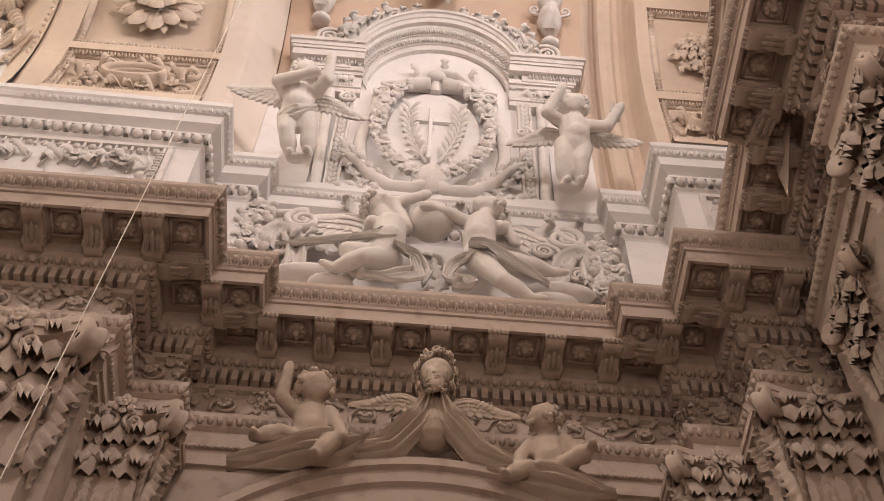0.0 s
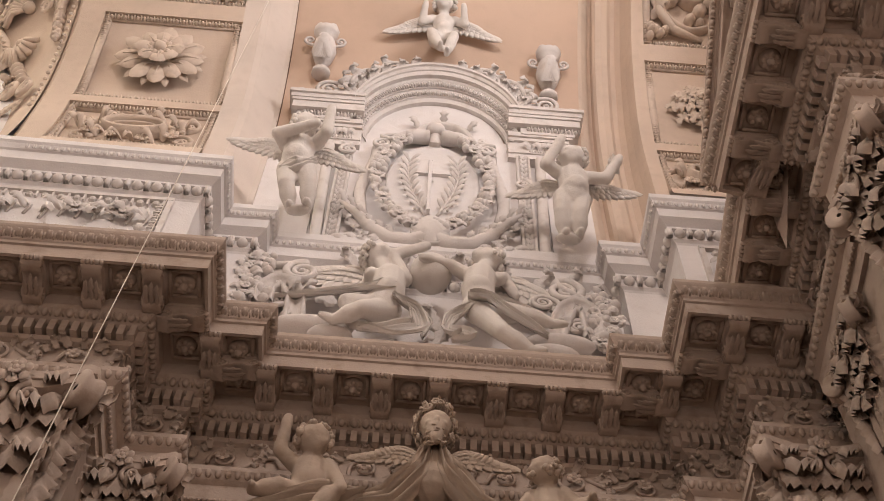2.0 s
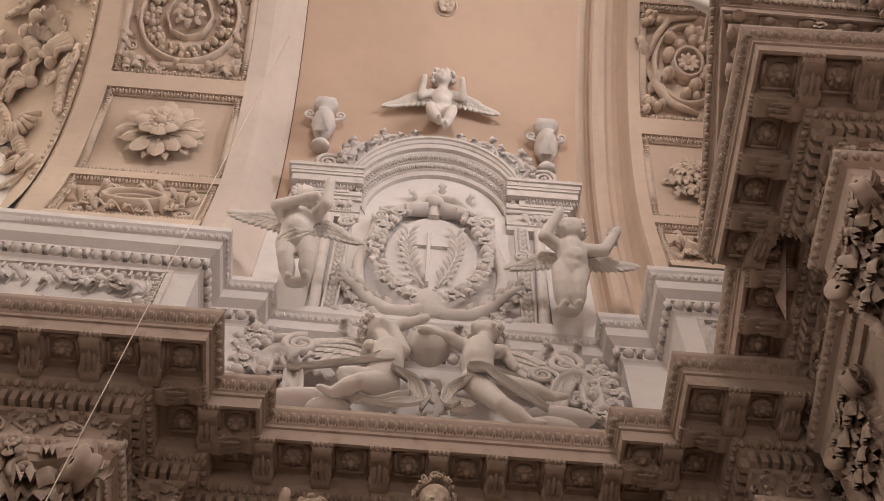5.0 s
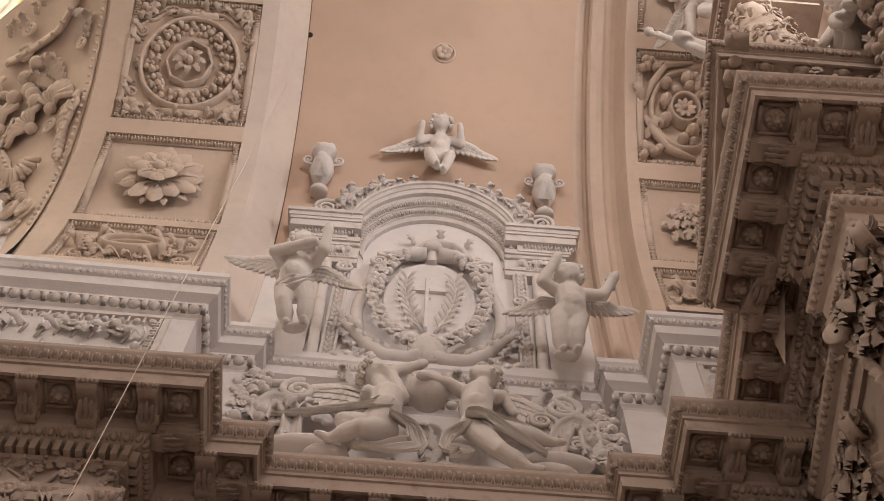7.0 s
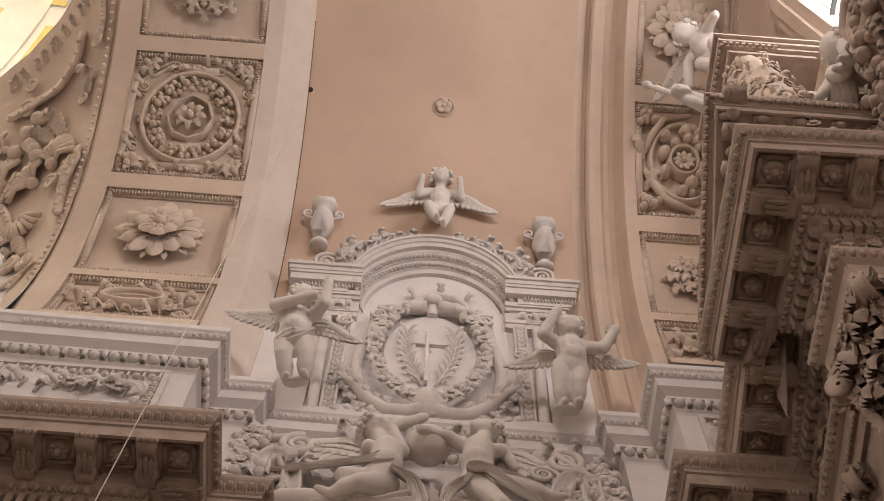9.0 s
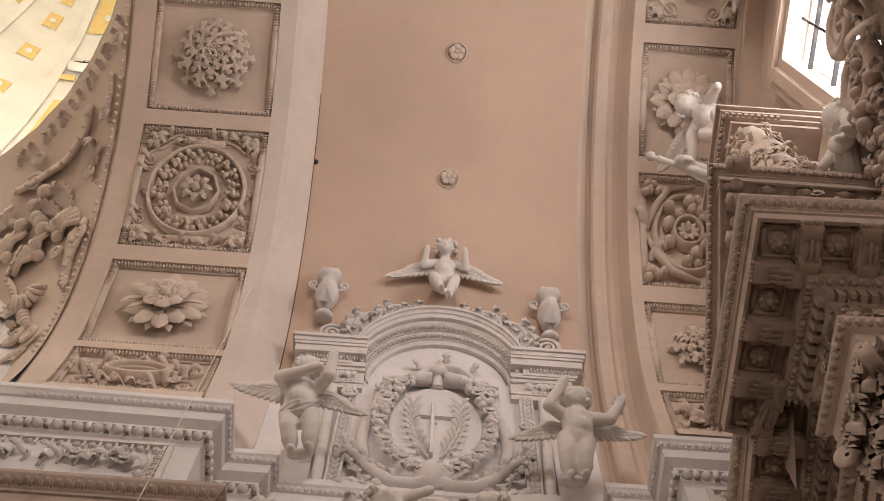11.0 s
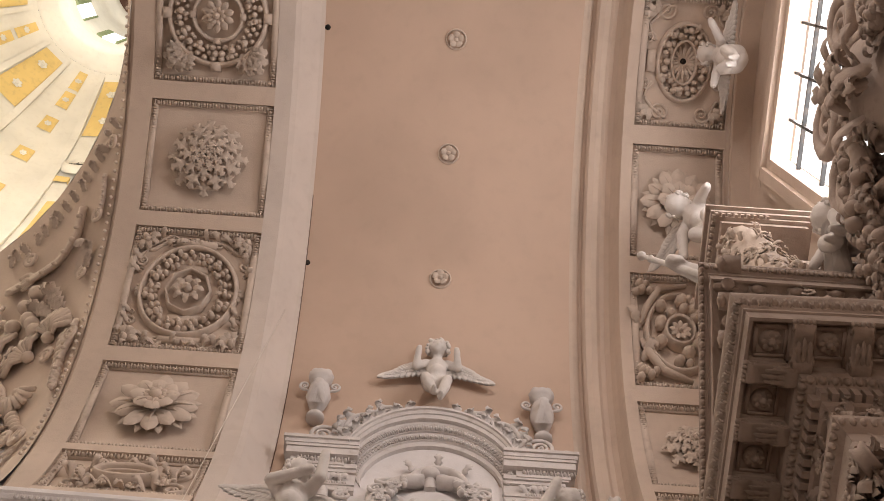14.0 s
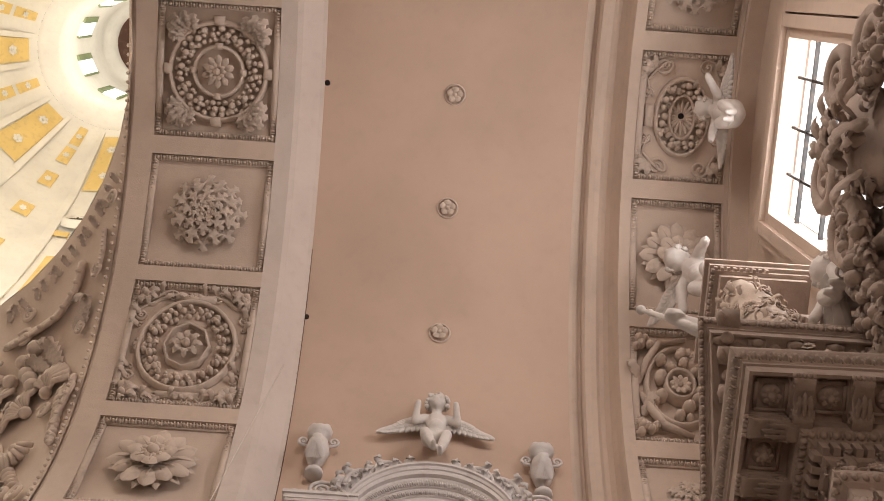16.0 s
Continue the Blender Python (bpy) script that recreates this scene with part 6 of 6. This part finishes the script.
for k in range(4):
    blob(g, hand_at + (-0.05 + 0.01 * k, -0.06, 0.06 - 0.035 * k), hand_at + (0.03, -0.06, 0.05 - 0.035 * k), 0.018, 0.018, 8)
blob(g, hand_at + (0.05, 0.0, -0.03), (2.0, 2.15, 8.25 + EYE), 0.055, 0.09)
blob(g, (2.0, 2.15, 8.25 + EYE), (2.15, 2.3, 8.0 + EYE), 0.10, 0.16)
blob(g, (2.15, 2.3, 8.0 + EYE), (2.2, 2.35, 7.5 + EYE), 0.16, 0.2)
tagged(obj("statue", melt(g, 0.012), FIGURE), "pale stucco figure lifting a slender staff behind the pediment", "statue")
b = body(dict(SEAT), 1.0, 0.016)
statue("angel", "dark stucco angel seated on the altar cornice", [b, drape([(0.3, 0.1, 0.3), (0, 0.22, 0.34), (-0.3, 0.1, 0.25)], 0.25, 6, 21)], Matrix.Translation((2.85, 1.80, 8.15 + EYE)) @ Matrix.Rotation(radians(100), 4, "Z"))

# ---- crossing: pendentive, drum, dome and lantern ----
XD = -3.46 - RI


def pendentive(sx, sy):
    p = []
    for w in np.linspace(-1.7, RI, 32):
        rad = math.sqrt(2 * RI * RI - w * w)
        a0 = math.acos(min(1, RI / rad))
        p.append([(XD + sx * rad * math.cos(a), YC + sy * rad * math.sin(a), Z0 + w) for a in np.linspace(a0, math.pi / 2 + 0.02, 25)])
    return Geo().grid(p)


for sx in (-1, 1):
    for sy in (-1, 1):
        tagged(obj("pendentive", pendentive(sx, sy), ARCH), "curved stucco pendentive under the dome", "pendentive", kind="structure")


def on_pendentive(v):
    """Local x along the ring (0 at the arch), y up from the springing, z inwards."""
    w = np.clip(v[:, 1], 0, RI)
    rad = np.sqrt(2 * RI * RI - w * w)
    a0 = np.arccos(np.minimum(1, RI / rad))
    a = a0 + v[:, 0] / RI
    r = 1 - v[:, 2] / (RI * 1.41)
    return np.stack([XD + r * rad * np.cos(a), YC + r * rad * np.sin(a), Z0 + w * r], 1)


pend = thing("pendentive_stucco", "bold stucco scrolls, shells and garlands on the pendentive", "relief")
q = random.Random(11)


def pend_frame(s, y, wide=1.5):
    """A frame on the pendentive: s metres from the arch along the ring, y up from the springing."""
    rad = math.sqrt(2 * RI * RI - y * y)
    a = math.acos(min(1, RI / rad)) + s / rad
    pt = Vector((XD + rad * math.cos(a), YC + rad * math.sin(a), Z0 + y))
    nrm = (Vector((XD, YC, Z0)) - pt).normalized()
    side = Vector((math.sin(a), -math.cos(a), 0))
    up = nrm.cross(side).normalized()
    return Matrix(((side.x * wide, up.x, nrm.x, pt.x), (side.y * wide, up.y, nrm.y, pt.y), (side.z, up.z, nrm.z, pt.z), (0, 0, 0, 1)))


def shell(r):
    g = Geo()
    for k in range(9):
        a = (k - 4) * 0.30
        g.tube([(0, 0, 0.03), (0.5 * r * math.sin(a), 0.5 * r * math.cos(a), 0.12), (r * math.sin(a), r * math.cos(a), 0.06)], [r * 0.05, r * 0.10, r * 0.12], 8)
    return g.ball((0, -0.03, 0.06), r * 0.22, seg=10, rings=7)


def ribbon(line, w):
    """A broad rolled band through (s, y) points of the pendentive."""
    k = np.linspace(0, len(line) - 1, 28)
    pts = [np.array((pend_frame(np.interp(t, range(len(line)), [p[0] for p in line]), np.interp(t, range(len(line)), [p[1] for p in line])) @ Vector((0, 0, 0.05)))) for t in k]
    g = Geo()
    for o, r in ((-0.62, 0.20), (-0.25, 0.30), (0.2, 0.34), (0.62, 0.20)):
        g.tube([p + np.array((0, 0, o * w)) for p in pts], w * r, 8)
    for i in range(2, 27, 3):
        g.ball(pts[i] + np.array((0, -0.02, -0.7 * w)), w * 0.22, (1.4, 1, 1), 8, 5)
    return g


for line, w in (([(0.76, 3.45), (0.72, 3.28), (0.98, 3.2), (1.5, 3.28), (1.88, 3.33)], 0.13), ([(0.16, 2.2), (0.14, 2.05), (0.22, 1.85), (0.20, 1.55), (0.12, 1.35)], 0.10), ([(0.30, 3.45), (0.22, 3.3), (0.24, 3.18)], 0.07), ([(1.3, 2.6), (1.35, 2.3), (1.1, 2.0), (1.0, 1.8)], 0.09)):
    part("ribbon", ribbon(line, w), ARCHSTUCCO, pend)
for s0, y0, r, hand, turn in ((1.68, 3.48, 0.085, 1, 0.3), (1.54, 3.27, 0.10, -1, 0.9), (0.24, 3.18, 0.075, 1, 0.2), (0.15, 2.04, 0.10, 1, 0.5), (0.52, 2.05, 0.085, -1, 1.2), (0.30, 0.74, 0.10, 1, 0.0), (0.62, 0.95, 0.11, -1, 0.6), (0.16, 3.55, 0.07, -1, 1.0), (1.0, 1.78, 0.08, 1, 2.0), (0.30, 2.76, 0.07, 1, 0.0)):
    part("scroll", Geo().spiral((0, 0, 0.07), r, 1.8, 0.30, hand, 1.2, seg=10).moved(pend_frame(s0, y0, 1.2) @ Matrix.Rotation(turn, 4, "Z")), ARCHSTUCCO, pend)
for s0, y0 in ((1.32, 2.98), (1.16, 2.80), (0.95, 2.58), (1.2, 3.05), (1.05, 2.70), (1.42, 2.85)):
    part("fruit", Geo().ball((0, 0, 0.07), 0.088, seg=12, rings=8).moved(pend_frame(s0, y0, 1.0)), ARCHSTUCCO, pend)
for s0, y0, r, turn in ((0.62, 2.35, 0.30, -0.7), (0.92, 2.30, 0.30, 0.5), (0.78, 1.75, 0.26, 3.0), (1.5, 2.6, 0.3, 0.2), (1.7, 3.0, 0.24, 1.0)):
    part("shell", shell(r).moved(pend_frame(s0, y0, 1.1) @ Matrix.Rotation(turn, 4, "Z")), ARCHSTUCCO, pend)
for s0, y0, le, turn in ((0.62, 2.62, 0.46, 0.1), (0.78, 2.66, 0.40, 0.5), (0.50, 2.86, 0.44, -1.1), (0.32, 2.82, 0.34, -0.6), (0.90, 1.86, 0.5, 2.6), (1.05, 1.5, 0.4, 2.9), (0.55, 1.15, 0.4, 2.4), (0.35, 0.62, 0.32, 2.0), (0.85, 1.35, 0.35, -2.6), (1.6, 2.3, 0.4, 2.0)):
    part("leaf", acanthus(le, le * 0.42, 1.0, 6, 24).moved(pend_frame(s0, y0, 1.1) @ rot(turn, 0, 0, 0.03, tilt=0.12)), ARCHSTUCCO, pend)
for i in range(9):
    part("husk", Geo().ball((0, 0, 0.04), 0.062, (1.2, 0.8, 0.8), 10, 6).moved(pend_frame(0.33 - 0.018 * i, 2.15 - 0.085 * i, 1.0)), ARCHSTUCCO, pend)
for i in range(8):
    part("husk", Geo().ball((0, 0, 0.04), 0.065, (1.3, 0.7, 0.8), 10, 6).moved(pend_frame(0.92 - 0.06 * i, 1.75 - 0.10 * i, 1.0)), ARCHSTUCCO, pend)
for i in range(16):
    part("crest_leaf", acanthus(0.17, 0.10, 1.1, 4, 14).moved(pend_frame(0.12 + i * 0.14, 3.60, 1.0) @ rot(q.uniform(-0.9, 0.4), 0, 0, 0.02, tilt=0.3)), ARCHSTUCCO, pend)
# small moulding where the pendentive meets the arch
g = Geo()
for i in range(60):
    a = radians(2 + i * 1.5)
    g.ball((-3.50, YC + (RI - 0.01) * math.cos(a), Z0 + (RI - 0.01) * math.sin(a)), 0.022, (1, 1, 1), 6, 4)
tagged(part("bead_moulding", g, ARCHSTUCCO, pend), kind="stuff")

DX, DY = -7.2, 1.85
DZ, DR, DH = 19.5 + EYE, 4.3, 9.7


def dome_r(z):
    return DR * math.sqrt(max(0, 1 - ((z - DZ) / DH) ** 2))


g, p = Geo(), []
for i in range(11):
    t = i / 10
    cy, r, z = YC + (DY - YC) * t, RI + (DR - RI) * t, Z0 + RI + (DZ - Z0 - RI) * t
    p.append([(XD + (DX - XD) * t + r * math.cos(a), cy + r * math.sin(a), z) for a in np.linspace(0, 2 * math.pi, 48, endpoint=False)])
tagged(obj("drum", g.grid(p, loop_v=True), DOMEWHITE), "white drum under the dome", "drum", kind="structure")
ZT = 28.4 + EYE
g, p = Geo(), []
for z in np.linspace(DZ, ZT, 26):
    p.append([(DX + dome_r(z) * math.cos(a), DY + dome_r(z) * math.sin(a), z) for a in np.linspace(0, 2 * math.pi, 96, endpoint=False)])
dome = tagged(obj("dome", g.grid(p, loop_v=True), DOMEWHITE), "white dome with ochre stucco panels", "dome", kind="structure")


def dome_patch(th, half, z0, z1, h, material, name="panel"):
    g, p = Geo(), []
    for z in np.linspace(z0, z1, 6):
        hw = half * (dome_r(z) / 3.3)
        p.append([(DX + (dome_r(z) - hh) * math.cos(th + o / dome_r(z)), DY + (dome_r(z) - hh) * math.sin(th + o / dome_r(z)), z) for o, hh in ((-hw, 0), (-hw, h), (hw, h), (hw, 0))])
    g.grid(p)
    return part(name, g, material, dome, smooth=False)


for k in range(8):
    th = radians(88 + 45 * k)
    for o in (-9.5, 9.5):
        dome_patch(th + radians(o), 0.09, DZ + 0.2, ZT - 0.1, 0.05, DOMEWHITE, "rib")
    dome_patch(th, 0.42, 26.75 + EYE, 28.22 + EYE, 0.03, GOLD)
    dome_patch(th, 0.33, 21.4 + EYE, 24.3 + EYE, 0.03, GOLD)
    for z in (28.05, 27.55, 26.8, 25.7, 24.3, 22.9):
        dome_patch(th + radians(22.5), 0.17, z + EYE - 0.2, z + EYE + 0.22, 0.03, GOLD, "small_panel")
        zz = z + EYE
        g = Geo()
        flower(g, (0, 0, 0), 0.08, 6, 1, 0.4, m=Matrix.Translation((DX + (dome_r(zz) - 0.04) * math.cos(th + radians(22.5)), DY + (dome_r(zz) - 0.04) * math.sin(th + radians(22.5)), zz)) @ Matrix.Rotation(th + radians(22.5), 4, "Z") @ Matrix.Rotation(-2.1, 4, "Y"))
        part("star", g, DOMEWHITE, dome)
    for z in (27.2, 27.9, 22.3, 23.4):
        zz = z + EYE
        g = Geo()
        flower(g, (0, 0, 0), 0.12, 6, 1, 0.4, m=Matrix.Translation((DX + (dome_r(zz) - 0.05) * math.cos(th), DY + (dome_r(zz) - 0.05) * math.sin(th), zz)) @ Matrix.Rotation(th, 4, "Z") @ Matrix.Rotation(-2.1, 4, "Y"))
        part("star", g, DOMEWHITE, dome)
    # round window in the dome
    zz = 25.75 + EYE
    face = Matrix.Translation((DX + (dome_r(zz) - 0.02) * math.cos(th), DY + (dome_r(zz) - 0.02) * math.sin(th), zz)) @ Matrix.Rotation(th, 4, "Z") @ Matrix.Rotation(-math.pi / 2, 4, "Y")
    w = tagged(new("window_2"), "small round dome window with iron bars", "window", kind="structure")
    g = Geo()
    ring(g, 0.42, 0.42, 0.09, 0.16, z=-0.05)
    part("frame", g.moved(face), DOMEWHITE, w)
    g = Geo().add([(0.38 * math.cos(a), 0.38 * math.sin(a), 0.02) for a in np.linspace(0, 2 * math.pi, 24, endpoint=False)], [tuple(range(24))])
    part("pane", g.moved(face), plaster("old_glass", (0.33, 0.36, 0.30), rough=0.3) if k == 0 else bpy.data.materials["old_glass"], w)
    g = Geo()
    for o in (-0.2, 0.0, 0.2):
        g.box(o - 0.014, o + 0.014, -0.36, 0.36, 0.03, 0.06, face)
        g.box(-0.36, 0.36, o - 0.014, o + 0.014, 0.03, 0.055, face)
    part("bars", g, IRON, w)
    for s in (-1, 1):
        dome_patch(th + radians(6 * s), 0.16, 25.05 + EYE, 25.25 + EYE, 0.06, GOLD, "garland")
# lantern
g, p = Geo(), []
for z, r in ((0.0, dome_r(ZT)), (0.0, 1.62), (0.10, 1.55), (0.10, 1.30), (0.15, 1.18), (3.0, 1.10), (3.2, 1.0), (3.2, 0.88), (3.6, 0.84)):
    p.append([(DX + r * math.cos(a), DY + r * math.sin(a), ZT + z) for a in np.linspace(0, 2 * math.pi, 64, endpoint=False)])
lantern = tagged(obj("lantern", g.grid(p, loop_v=True), DOMEWHITE), "bright white lantern ring at the dome's crown", "lantern", kind="structure")
g = Geo().add([(DX + 0.95 * math.cos(a), DY + 0.95 * math.sin(a), ZT + 3.5) for a in np.linspace(0, 2 * math.pi, 40, endpoint=False)], [tuple(range(40))])
part("cap", g, plaster("painted_cap", (0.10, 0.05, 0.035)), lantern, "dark painted ceiling")
for k in range(8):
    a = radians(20 + 45 * k)
    m = Matrix.Translation((DX + 1.13 * math.cos(a), DY + 1.13 * math.sin(a), ZT + 1.5)) @ Matrix.Rotation(a, 4, "Z")
    part("slot_window", Geo().box(-0.03, 0.02, -0.16, 0.16, -0.5, 0.5, m), EMIT, lantern, smooth=False)
    part("green_frame", Geo().box(-0.05, 0.02, -0.21, -0.16, -0.52, 0.52, m).box(-0.05, 0.02, 0.16, 0.30, -0.52, 0.52, m), plaster("green_paint", (0.30, 0.36, 0.20)) if k == 0 else bpy.data.materials["green_paint"], lantern, smooth=False)
# plain walls that close the crossing
box_wall("wall_crossing_north", (-12, YC + RI + 0.3, 0), (-1.0, YC + RI + 0.6, 16.2), "plain pale wall beyond the crossing")
box_wall("wall_crossing_south", (-12, YC - RI - 0.6, 0), (-3.4, YC - RI - 0.3, 16.2), "plain pale wall beyond the crossing")
box_wall("wall_crossing_west", (-12, YC - RI, 0), (-11.7, YC + RI, 16.2), "plain pale wall beyond the crossing")

# unseen strips added above the crossing walls to keep sky light out
for name, lo, hi in (("sky_blocker_north", (-12, 4.75, 16.2), (-1.0, 5.45, 16.4)), ("sky_blocker_south", (-12, -3.6, 16.2), (-3.4, -2.98, 16.4)), ("sky_blocker_west", (-12, -3.6, 16.2), (-11.15, 5.45, 16.4))):
    tagged(obj(name, Geo().box(lo[0], hi[0], lo[1], hi[1], lo[2], hi[2]), WALL, smooth=False), "unseen plain strip that shuts out the sky", "ceiling", kind="structure")

# thin cord that hangs from the arch across the bay
wire = tagged(obj("cord", Geo().tube([(-1.515, 4.072, 14.26 + EYE), (-1.36, 3.13, 3.41 + EYE), (-1.30, 2.70, 0.01)], 0.003, 5), WIRE), "thin pale cord hanging across the bay", "cord")
